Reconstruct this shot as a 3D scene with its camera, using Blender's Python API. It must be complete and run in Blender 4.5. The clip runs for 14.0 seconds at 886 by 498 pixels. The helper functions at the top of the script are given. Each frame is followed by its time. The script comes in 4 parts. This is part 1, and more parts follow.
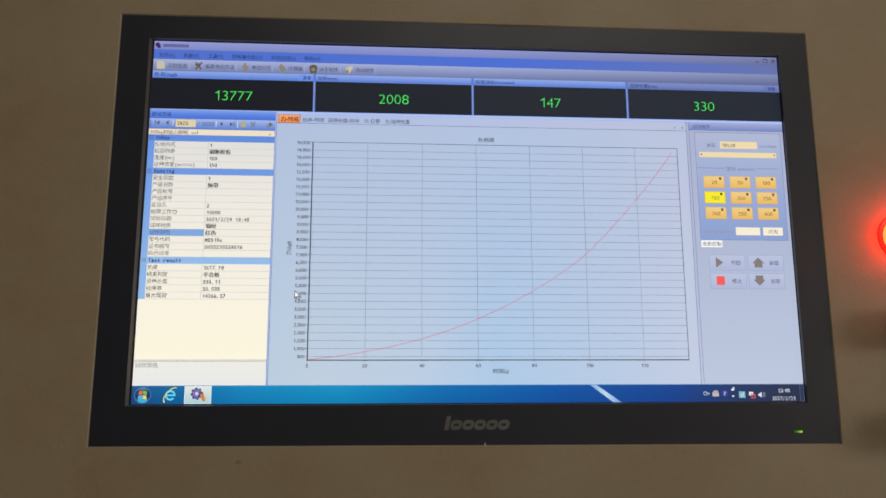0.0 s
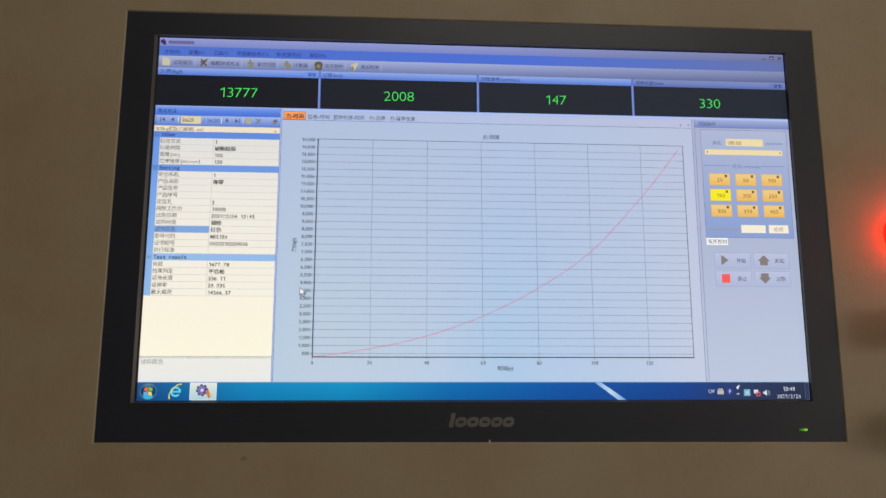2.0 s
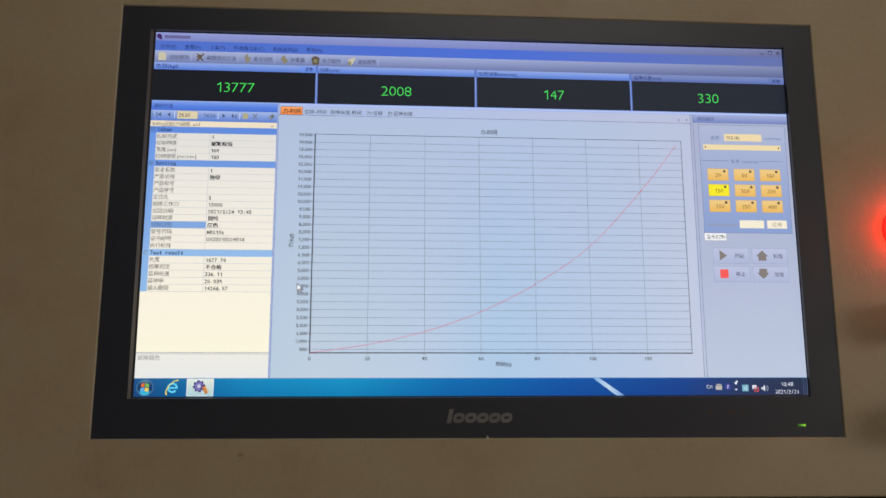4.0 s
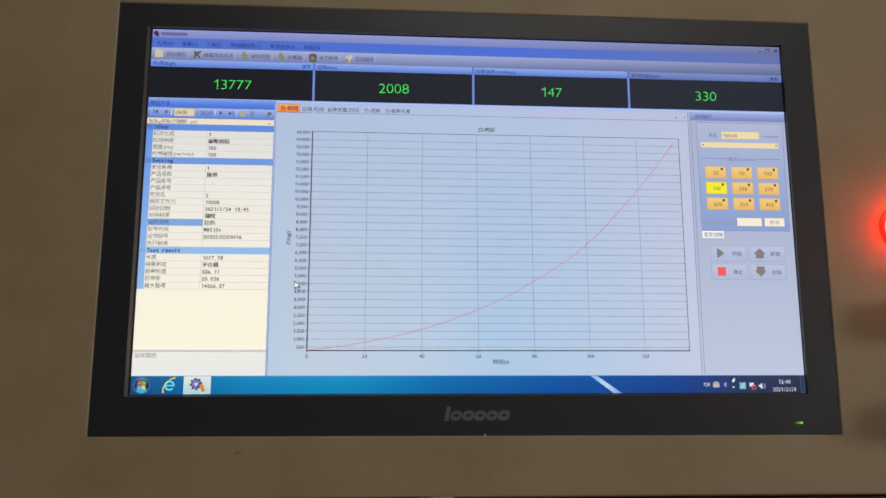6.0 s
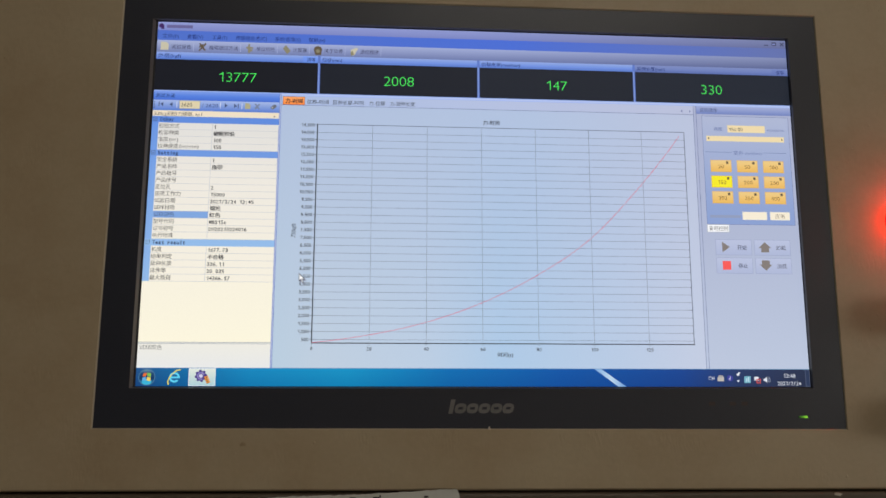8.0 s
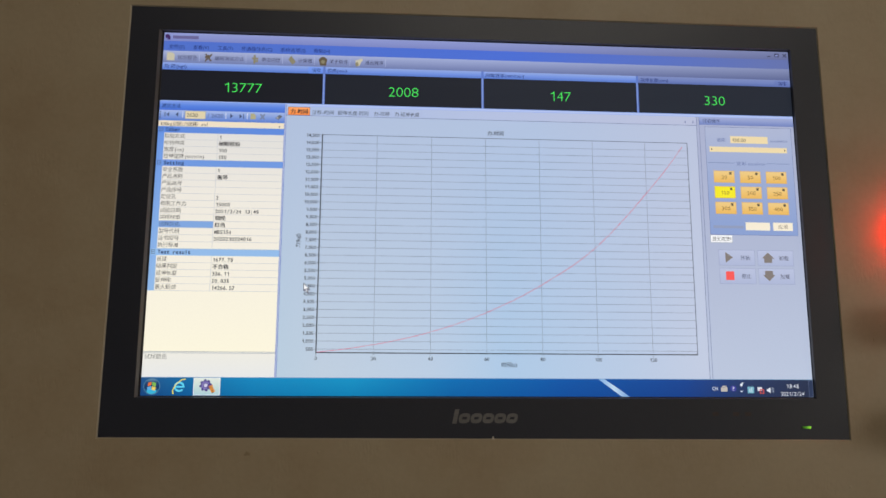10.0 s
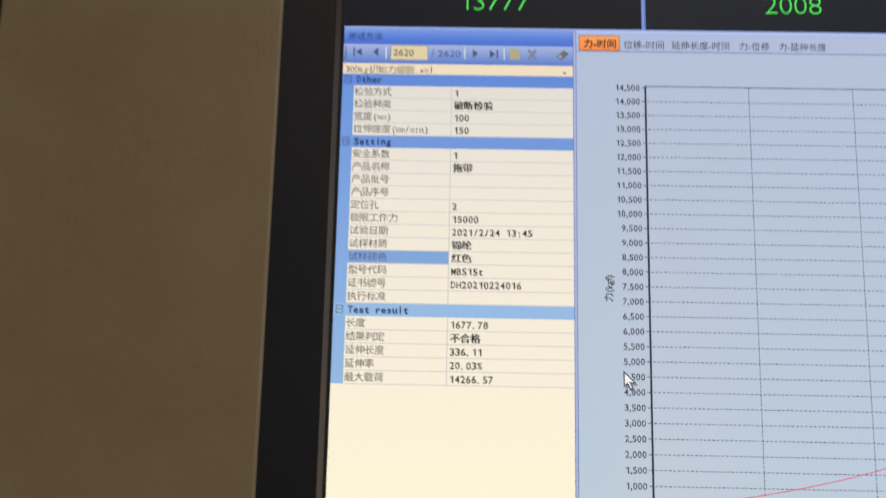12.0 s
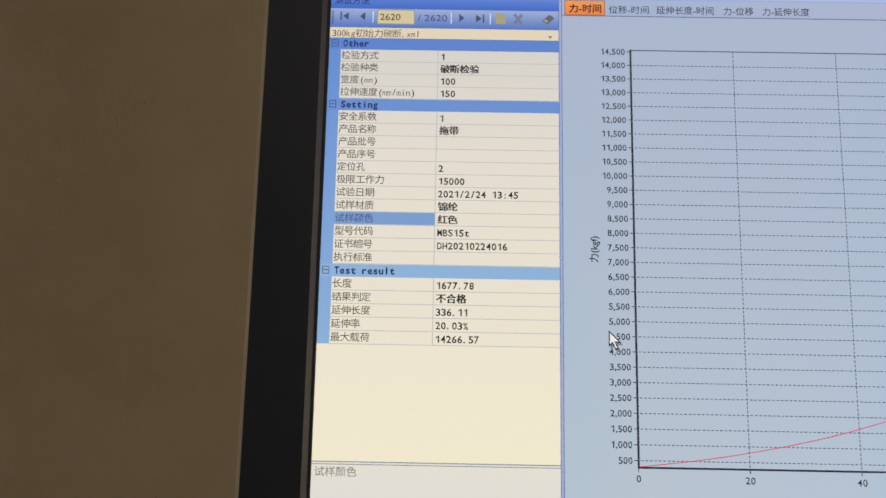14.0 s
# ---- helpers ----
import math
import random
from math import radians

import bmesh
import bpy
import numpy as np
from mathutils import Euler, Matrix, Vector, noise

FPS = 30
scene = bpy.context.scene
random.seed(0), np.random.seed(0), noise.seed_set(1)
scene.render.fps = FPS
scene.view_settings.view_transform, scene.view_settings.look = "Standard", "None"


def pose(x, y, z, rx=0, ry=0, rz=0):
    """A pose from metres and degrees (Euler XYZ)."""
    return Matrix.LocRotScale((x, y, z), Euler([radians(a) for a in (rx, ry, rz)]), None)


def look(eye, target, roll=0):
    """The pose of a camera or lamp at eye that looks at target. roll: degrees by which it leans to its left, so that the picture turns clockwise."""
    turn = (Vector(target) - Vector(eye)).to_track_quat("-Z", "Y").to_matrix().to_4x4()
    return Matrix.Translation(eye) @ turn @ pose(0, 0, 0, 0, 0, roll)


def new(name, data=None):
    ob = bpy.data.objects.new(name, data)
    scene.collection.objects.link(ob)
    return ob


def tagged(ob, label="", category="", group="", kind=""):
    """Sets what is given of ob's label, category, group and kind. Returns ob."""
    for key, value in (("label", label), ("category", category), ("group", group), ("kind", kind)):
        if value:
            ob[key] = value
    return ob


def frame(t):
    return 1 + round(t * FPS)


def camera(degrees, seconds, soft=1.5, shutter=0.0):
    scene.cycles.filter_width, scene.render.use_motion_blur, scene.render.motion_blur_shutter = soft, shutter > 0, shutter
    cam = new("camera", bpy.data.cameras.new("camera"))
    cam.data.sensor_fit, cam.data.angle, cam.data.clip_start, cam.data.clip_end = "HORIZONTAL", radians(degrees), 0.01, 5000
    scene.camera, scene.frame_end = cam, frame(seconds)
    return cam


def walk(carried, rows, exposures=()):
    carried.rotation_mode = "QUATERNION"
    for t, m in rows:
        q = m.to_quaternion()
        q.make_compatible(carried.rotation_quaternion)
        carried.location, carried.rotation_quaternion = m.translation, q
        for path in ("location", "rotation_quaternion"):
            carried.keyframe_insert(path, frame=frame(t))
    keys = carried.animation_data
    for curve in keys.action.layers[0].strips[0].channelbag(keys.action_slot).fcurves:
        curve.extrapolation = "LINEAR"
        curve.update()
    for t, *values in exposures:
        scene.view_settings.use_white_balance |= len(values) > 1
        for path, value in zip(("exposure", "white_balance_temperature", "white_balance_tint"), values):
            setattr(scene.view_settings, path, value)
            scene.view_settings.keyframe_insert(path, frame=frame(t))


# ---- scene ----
cam = camera(59.0, 14.0, soft=1.5, shutter=0.7)
BASE = 1.25  # height of the display's lower edge over the floor
# seconds, eye x, y, z over BASE, yaw, pitch, roll
ROWS = [
    (0, -0.0596, -0.5192, 0.0089, -4.07, 10.15, -0.19),
    (0.5, -0.0586, -0.5205, 0.0112, -3.94, 10.19, -0.22),
    (1, -0.0583, -0.5205, 0.0120, -3.82, 10.16, -0.17),
    (1.5, -0.0594, -0.5191, 0.0107, -3.74, 9.98, -0.06),
    (2, -0.0605, -0.5192, 0.0096, -3.80, 9.87, -0.03),
    (2.5, -0.0606, -0.5182, 0.0090, -3.81, 9.80, 0.02),
    (3, -0.0604, -0.5180, 0.0098, -3.86, 9.78, -0.00),
    (5.5, -0.0605, -0.5164, 0.0079, -4.07, 9.39, -0.18),
    (6, -0.0601, -0.5167, 0.0085, -4.13, 9.53, -0.11),
    (6.5, -0.0592, -0.5169, 0.0081, -4.11, 9.56, -0.08),
    (7, -0.0594, -0.5169, 0.0070, -4.02, 9.48, -0.04),
    (7.5, -0.0601, -0.5160, 0.0056, -3.89, 9.29, 0.03),
    (10, -0.0628, -0.5184, 0.0082, -3.76, 9.75, 0.20),
    (10.2, -0.0636, -0.5184, 0.0083, -3.72, 9.79, 0.28),
    (10.5, -0.0654, -0.5155, 0.0070, -3.54, 9.78, 0.63),
    (10.8, -0.0747, -0.4955, 0.0147, -2.80, 9.84, 1.18),
    (11, -0.0971, -0.4647, 0.0266, -2.20, 9.83, 1.41),
    (11.1, -0.1118, -0.4430, 0.0297, -1.91, 9.99, 1.42),
    (11.3, -0.1390, -0.3885, 0.0433, -1.17, 10.19, 1.29),
    (11.5, -0.1583, -0.3377, 0.0638, -0.34, 9.98, 1.33),
    (11.7, -0.1752, -0.3040, 0.0733, 0.21, 9.45, 1.24),
    (11.9, -0.1809, -0.2802, 0.0748, 0.68, 8.80, 1.04),
    (12, -0.1798, -0.2729, 0.0734, 0.81, 8.60, 1.11),
    (12.1, -0.1787, -0.2716, 0.0707, 0.89, 8.70, 1.02),
    (12.2, -0.1782, -0.2717, 0.0681, 0.95, 8.86, 0.75),
    (12.5, -0.1774, -0.2706, 0.0671, 0.97, 8.96, 0.52),
    (13, -0.1770, -0.2691, 0.0649, 0.96, 9.07, 0.30),
    (13.5, -0.1775, -0.2706, 0.0600, 0.79, 9.07, 0.42),
    (14, -0.1764, -0.2716, 0.0578, 0.45, 9.03, 1.05),
]


def facing(x, y, z, yaw, pitch, roll):
    a, b = radians(yaw), radians(pitch)
    eye = Vector((x, y, BASE + z))
    way = Vector((-math.sin(a) * math.cos(b), math.cos(a) * math.cos(b), math.sin(b)))
    return look(eye, eye + way, roll)


walk(cam, [(t, facing(*row)) for t, *row in ROWS], [(0.0, 0.0, 6500, 10), (10.5, 0.0, 6500, 10), (11.1, 0.06, 6760, 10), (11.6, 0.07, 6930, 11), (12.2, -0.07, 6860, 10), (14.0, -0.19, 6800, 10)])

# ---- world and light ----
world = bpy.data.worlds.new("world")
scene.world = world
world.use_nodes = True
sky = world.node_tree.nodes.new("ShaderNodeTexSky")
sky.sky_type, sky.sun_disc = "NISHITA", False
sky.sun_elevation, sky.sun_rotation = radians(35), radians(90)
world.node_tree.links.new(sky.outputs["Color"], world.node_tree.nodes["Background"].inputs["Color"])
world.node_tree.nodes["Background"].inputs["Strength"].default_value = 0.08

WINDOW = (2.6, -1.7, 1.40)  # middle of the window's opening in the side wall


def area_lamp(name, where, target, width, height, watts, colour):
    data = bpy.data.lights.new(name, "AREA")
    data.shape, data.size, data.size_y = "RECTANGLE", width, height
    data.energy, data.color = watts, colour
    ob = new(name, data)
    ob.matrix_world = look(where, target)
    return ob


area_lamp("window_light", (WINDOW[0] - 0.05, WINDOW[1], WINDOW[2]), (0, WINDOW[1], WINDOW[2]), 1.1, 0.75, 13.0, (1.0, 0.93, 0.83))
# ceiling light out of view, added to fill the room from above
area_lamp("ceiling_fill_light", (0.5, -1.9, 2.93), (0.5, -1.9, 0), 1.2, 0.25, 10.7, (1.0, 0.94, 0.85))


# ---- materials ----
def linear(c):
    return tuple((v / 255 / 12.92 if v <= 10 else ((v / 255 + 0.055) / 1.055) ** 2.4) for v in c) + (1.0,)


def material(name, base, rough=0.5, metal=0.0, spec=0.5):
    m = bpy.data.materials.new(name)
    m.use_nodes = True
    b = m.node_tree.nodes["Principled BSDF"]
    b.inputs["Base Color"].default_value = (*base, 1)
    b.inputs["Roughness"].default_value = rough
    b.inputs["Metallic"].default_value = metal
    b.inputs["Specular IOR Level"].default_value = spec
    return m, m.node_tree.nodes, m.node_tree.links, b


def worn(name, base, other, rough=0.5, metal=0.0, scale=6.0, fine=420.0, bump=0.15, spec=0.5, amount=0.6, speckle=0.12, peel=0.0):
    """A paint or plastic with stains at a large scale, a fine grain and a slight relief."""
    m, n, l, b = material(name, base, rough, metal, spec)
    co = n.new("ShaderNodeTexCoord")
    big, small = n.new("ShaderNodeTexNoise"), n.new("ShaderNodeTexNoise")
    big.inputs["Scale"].default_value, big.inputs["Detail"].default_value = scale, 6
    big.inputs["Roughness"].default_value = 0.62
    small.inputs["Scale"].default_value, small.inputs["Detail"].default_value = fine, 3
    for t in (big, small):
        l.new(co.outputs["Object"], t.inputs["Vector"])
    ramp = n.new("ShaderNodeValToRGB")
    ramp.color_ramp.elements[0].position, ramp.color_ramp.elements[1].position = 0.35, 0.72
    l.new(big.outputs["Fac"], ramp.inputs["Fac"])
    times = n.new("ShaderNodeMath")
    times.operation = "MULTIPLY"
    times.inputs[1].default_value = amount
    l.new(ramp.outputs["Color"], times.inputs[0])
    mix = n.new("ShaderNodeMix")
    mix.data_type = "RGBA"
    mix.inputs["A"].default_value, mix.inputs["B"].default_value = (*base, 1), (*other, 1)
    l.new(times.outputs[0], mix.inputs["Factor"])
    grain = n.new("ShaderNodeMix")
    grain.data_type, grain.blend_type = "RGBA", "OVERLAY"
    grain.inputs["Factor"].default_value = speckle
    l.new(mix.outputs["Result"], grain.inputs["A"])
    l.new(small.outputs["Fac"], grain.inputs["B"])
    l.new(grain.outputs["Result"], b.inputs["Base Color"])
    bp = n.new("ShaderNodeBump")
    bp.inputs["Strength"].default_value, bp.inputs["Distance"].default_value = bump, 0.0006
    l.new(small.outputs["Fac"], bp.inputs["Height"])
    l.new(bp.outputs["Normal"], b.inputs["Normal"])
    if peel:  # orange peel that comes and goes in patches
        grid, lumps, where = n.new("ShaderNodeMapping"), n.new("ShaderNodeTexNoise"), n.new("ShaderNodeTexNoise")
        grid.inputs["Scale"].default_value = (1.0, 1.0, 0.4)
        l.new(co.outputs["Object"], grid.inputs["Vector"])
        lumps.inputs["Scale"].default_value, lumps.inputs["Detail"].default_value = 620.0, 2
        where.inputs["Scale"].default_value, where.inputs["Detail"].default_value = 34.0, 3
        l.new(grid.outputs["Vector"], lumps.inputs["Vector"])
        l.new(co.outputs["Object"], where.inputs["Vector"])
        patch, amountof, second = n.new("ShaderNodeMapRange"), n.new("ShaderNodeMath"), n.new("ShaderNodeBump")
        patch.inputs["From Min"].default_value, patch.inputs["From Max"].default_value = 0.5, 0.68
        l.new(where.outputs["Fac"], patch.inputs["Value"])
        amountof.operation = "MULTIPLY"
        l.new(patch.outputs["Result"], amountof.inputs[0])
        l.new(lumps.outputs["Fac"], amountof.inputs[1])
        second.inputs["Strength"].default_value, second.inputs["Distance"].default_value = peel, 0.0008
        l.new(amountof.outputs[0], second.inputs["Height"])
        l.new(bp.outputs["Normal"], second.inputs["Normal"])
        l.new(second.outputs["Normal"], b.inputs["Normal"])
    rr = n.new("ShaderNodeMapRange")
    rr.inputs["To Min"].default_value, rr.inputs["To Max"].default_value = rough - 0.08, rough + 0.1
    l.new(big.outputs["Fac"], rr.inputs["Value"])
    l.new(rr.outputs["Result"], b.inputs["Roughness"])
    return m


def lit(name, stops, axis="z", strength=1.0, above=None):
    """A colour that the display shows: one colour, or a gradient over the piece from its low to its high end."""
    m, n, l, b = material(name, (0.012, 0.012, 0.014), 0.45, 0.0, 0.25)
    b.inputs["Emission Strength"].default_value = strength
    if isinstance(stops[0], (int, float)):
        b.inputs["Emission Color"].default_value = linear(stops)
        return m
    co, sep, ramp = n.new("ShaderNodeTexCoord"), n.new("ShaderNodeSeparateXYZ"), n.new("ShaderNodeValToRGB")
    l.new(co.outputs["Generated"], sep.inputs[0])
    l.new(sep.outputs[{"x": 0, "z": 2}[axis]], ramp.inputs["Fac"])
    e = ramp.color_ramp.elements
    while len(e) < len(stops):
        e.new(0.5)
    for el, (p, c) in zip(e, stops):
        el.position = p
    for el, (p, c) in zip(e, stops):
        el.color = linear(c)
    shade = ramp.outputs["Color"]
    if above:  # a second row of colours for the upper edge, blended in from below
        high, blend = n.new("ShaderNodeValToRGB"), n.new("ShaderNodeMix")
        while len(high.color_ramp.elements) < len(above):
            high.color_ramp.elements.new(0.5)
        for el, (p, c) in zip(high.color_ramp.elements, above):
            el.position = p
        for el, (p, c) in zip(high.color_ramp.elements, above):
            el.color = linear(c)
        l.new(sep.outputs[0], high.inputs["Fac"])
        blend.data_type = "RGBA"
        l.new(sep.outputs[2], blend.inputs["Factor"])
        l.new(shade, blend.inputs["A"])
        l.new(high.outputs["Color"], blend.inputs["B"])
        shade = blend.outputs["Result"]
    # faint unevenness of the panel's dots
    dots, level, mix = n.new("ShaderNodeTexNoise"), n.new("ShaderNodeMapRange"), n.new("ShaderNodeMix")
    dots.inputs["Scale"].default_value, dots.inputs["Detail"].default_value = 900.0, 2
    l.new(co.outputs["Object"], dots.inputs["Vector"])
    level.inputs["To Min"].default_value, level.inputs["To Max"].default_value = 0.97, 1.03
    l.new(dots.outputs["Fac"], level.inputs["Value"])
    mix.data_type, mix.blend_type = "RGBA", "MULTIPLY"
    mix.inputs["Factor"].default_value = 1.0
    l.new(shade, mix.inputs["A"])
    l.new(level.outputs["Result"], mix.inputs["B"])
    l.new(mix.outputs["Result"], b.inputs["Emission Color"])
    return m


CREAM_PAINT = worn("cream_paint", (0.50, 0.405, 0.268), (0.42, 0.312, 0.188), 0.46, scale=11.0, fine=260.0, bump=0.07, amount=0.85, speckle=0.06, peel=0.36)
DIRT = worn("brown_dirt", (0.39, 0.295, 0.18), (0.31, 0.23, 0.135), 0.6, scale=80.0)
DARK_PAINT = worn("dark_brown_paint", (0.11, 0.083, 0.055), (0.07, 0.051, 0.034), 0.5, scale=9.0)
# bare steel of the chips, also the painted glints on the post
STEEL_AND_GLINT = worn("bare_steel_and_glint", (0.66, 0.62, 0.54), (0.46, 0.42, 0.35), 0.38, 0.25, scale=60.0)
DULL_EDGE = worn("dull_painted_edge", (0.40, 0.345, 0.26), (0.23, 0.185, 0.125), 0.5, scale=22.0)
GREY_STEEL = worn("grey_cabinet_paint", (0.20, 0.18, 0.145), (0.13, 0.11, 0.085), 0.42, scale=7.0)
POST_PAINT = worn("dark_glossy_frame_paint", (0.085, 0.065, 0.045), (0.05, 0.039, 0.027), 0.3, scale=7.0)
BLACK_PLASTIC = worn("black_bezel_plastic", (0.015, 0.018, 0.034), (0.018, 0.021, 0.037), 0.42, scale=14.0, fine=900.0, bump=0.1, spec=0.85)
LIP_PLASTIC = worn("satin_bezel_edge", (0.125, 0.112, 0.105), (0.095, 0.085, 0.08), 0.36, scale=30.0, fine=900.0)
GASKET = worn("dark_seam_rubber", (0.014, 0.012, 0.014), (0.022, 0.019, 0.02), 0.6, scale=60.0)
LOGO_GREY = worn("grey_print", (0.25, 0.24, 0.235), (0.16, 0.152, 0.15), 0.38, 0.3, scale=90.0)
FAINT_PRINT = worn("faint_grey_print", (0.075, 0.05, 0.05), (0.05, 0.036, 0.038), 0.45, scale=60.0)
BLACK_KNOB = worn("black_knob_plastic", (0.02, 0.018, 0.017), (0.03, 0.026, 0.024), 0.4, scale=40.0)
# the lens's red halo is put into the collar as a faint glow
COLLAR, _n, _l, _b = material("red_collar_with_halo", (0.45, 0.05, 0.04), 0.3)
_b.inputs["Emission Color"].default_value, _b.inputs["Emission Strength"].default_value = (1.0, 0.03, 0.02, 1), 0.5
PAPER = worn("white_paper", (0.66, 0.67, 0.62), (0.55, 0.55, 0.49), 0.8, scale=25.0, fine=700.0)
INK = worn("black_ink", (0.02, 0.02, 0.02), (0.04, 0.04, 0.04), 0.7, scale=50.0)
WALL_PAINT = worn("wall_paint", (0.55, 0.52, 0.47), (0.46, 0.43, 0.38), 0.8, scale=1.5, fine=60.0)
# dark tone added so the unseen west wall dims the bezel's left reflection
DIMMING_WALL = worn("dimming_wall_paint", (0.15, 0.145, 0.14), (0.11, 0.105, 0.10), 0.75, scale=1.5, fine=60.0)
FLOOR_PAINT = worn("grey_floor", (0.22, 0.21, 0.19), (0.15, 0.14, 0.125), 0.55, scale=1.2, fine=50.0)
CEIL_PAINT = worn("ceiling_paint", (0.68, 0.65, 0.6), (0.6, 0.56, 0.5), 0.85, scale=1.0, fine=40.0)
LED_GREEN = lit("green_led", [(0, (24, 44, 16)), (0.45, (70, 130, 30)), (1, (150, 228, 60))], "x")
LAMP_CORE, _n, _l, _b = material("lit_lamp_crown", (0.8, 0.15, 0.05), 0.25)
_b.inputs["Emission Color"].default_value, _b.inputs["Emission Strength"].default_value = (1.0, 0.028, 0.004, 1), 24.0
LAMP_RED, _n, _l, _b = material("lit_lamp_red", (0.7, 0.03, 0.02), 0.25)
_b.inputs["Emission Color"].default_value, _b.inputs["Emission Strength"].default_value = (1.0, 0.024, 0.004, 1), 20.0


# ---- building helpers ----
def mesh_of(name, bm, mat):
    bmesh.ops.recalc_face_normals(bm, faces=bm.faces)
    me = bpy.data.meshes.new(name)
    bm.to_mesh(me)
    bm.free()
    me.materials.append(mat)
    return me


def part(name, bm, mat, parent=None, label=""):
    ob = new(name, mesh_of(name, bm, mat))
    if parent:
        ob.parent = parent
    if label:
        ob["label"] = label
    return ob


def box(x0, x1, y0, y1, z0, z1, bevel=0.0, segments=2):
    bm = bmesh.new()
    bmesh.ops.create_cube(bm, size=1)
    for v in bm.verts:
        v.co = ((x0, x1)[v.co.x > 0], (y0, y1)[v.co.y > 0], (z0, z1)[v.co.z > 0])
    if bevel:
        bmesh.ops.bevel(bm, geom=bm.edges[:], offset=bevel, segments=segments, affect="EDGES", profile=0.5)
    return bm


def prism(points, y0, y1, bevel=0.0):
    """A flat outline of x, z points, drawn out from y0 back to y1."""
    bm = bmesh.new()
    front = [bm.verts.new((x, y0, z)) for x, z in points]
    back = [bm.verts.new((x, y1, z)) for x, z in points]
    bm.faces.new(front)
    bm.faces.new(back[::-1])
    for i in range(len(points)):
        j = (i + 1) % len(points)
        bm.faces.new((front[i], back[i], back[j], front[j]))
    if bevel:
        bmesh.ops.recalc_face_normals(bm, faces=bm.faces)
        edges = [e for e in bm.edges if all(abs(v.co.y - y0) < 1e-7 for v in e.verts)]
        bmesh.ops.bevel(bm, geom=edges, offset=bevel, segments=2, affect="EDGES", profile=0.5)
    return bm


def ring(levels):
    """A closed band: loops of four or more corners, each a list of x, y, z, joined one to the next."""
    bm = bmesh.new()
    loops = [[bm.verts.new(p) for p in level] for level in levels]
    for a, b in zip(loops, loops[1:]):
        for i in range(len(a)):
            j = (i + 1) % len(a)
            bm.faces.new((a[i], a[j], b[j], b[i]))
    return bm


def turned(profile, x, z, segments=40, caps=True):
    """A body of revolution about a line along y: pairs of radius and y."""
    bm = bmesh.new()
    loops = []
    for r, y in profile:
        loops.append([bm.verts.new((x + r * math.cos(a), y, z + r * math.sin(a))) for a in (2 * math.pi * i / segments for i in range(segments))])
    for a, b in zip(loops, loops[1:]):
        for i in range(segments):
            j = (i + 1) % segments
            f = bm.faces.new((a[i], a[j], b[j], b[i]))
            f.smooth = True
    if caps:
        bm.faces.new(loops[0])
        bm.faces.new(loops[-1][::-1])
    return bm


# ---- the room ----
def slab(name, bm, mat, label, category):
    return tagged(part(name, bm, mat), label, category, kind="structure")


X0, X1, Y0, Y1, TOP = -2.4, 2.6, -3.2, 1.0, 3.0
slab("floor", box(X0 - 0.15, X1 + 0.15, Y0 - 0.15, Y1 + 0.15, -0.1, 0), FLOOR_PAINT, "grey painted concrete workshop floor", "floor")
slab("ceiling", box(X0 - 0.15, X1 + 0.15, Y0 - 0.15, Y1 + 0.15, TOP, TOP + 0.1), CEIL_PAINT, "plain off-white painted workshop ceiling", "ceiling")
slab("wall_north", box(X0 - 0.15, X1 + 0.15, Y1, Y1 + 0.15, 0, TOP), WALL_PAINT, "plain cream wall behind the cabinet", "wall")
slab("wall_south", box(X0 - 0.15, X1 + 0.15, Y0 - 0.15, Y0, 0, TOP), WALL_PAINT, "plain cream painted workshop wall", "wall")
# out of view; its dark colour is added to shape what the bezel reflects
slab("wall_west", box(X0 - 0.15, X0, Y0, Y1, 0, TOP), DIMMING_WALL, "unseen workshop wall, coloured dark to dim reflections", "wall")


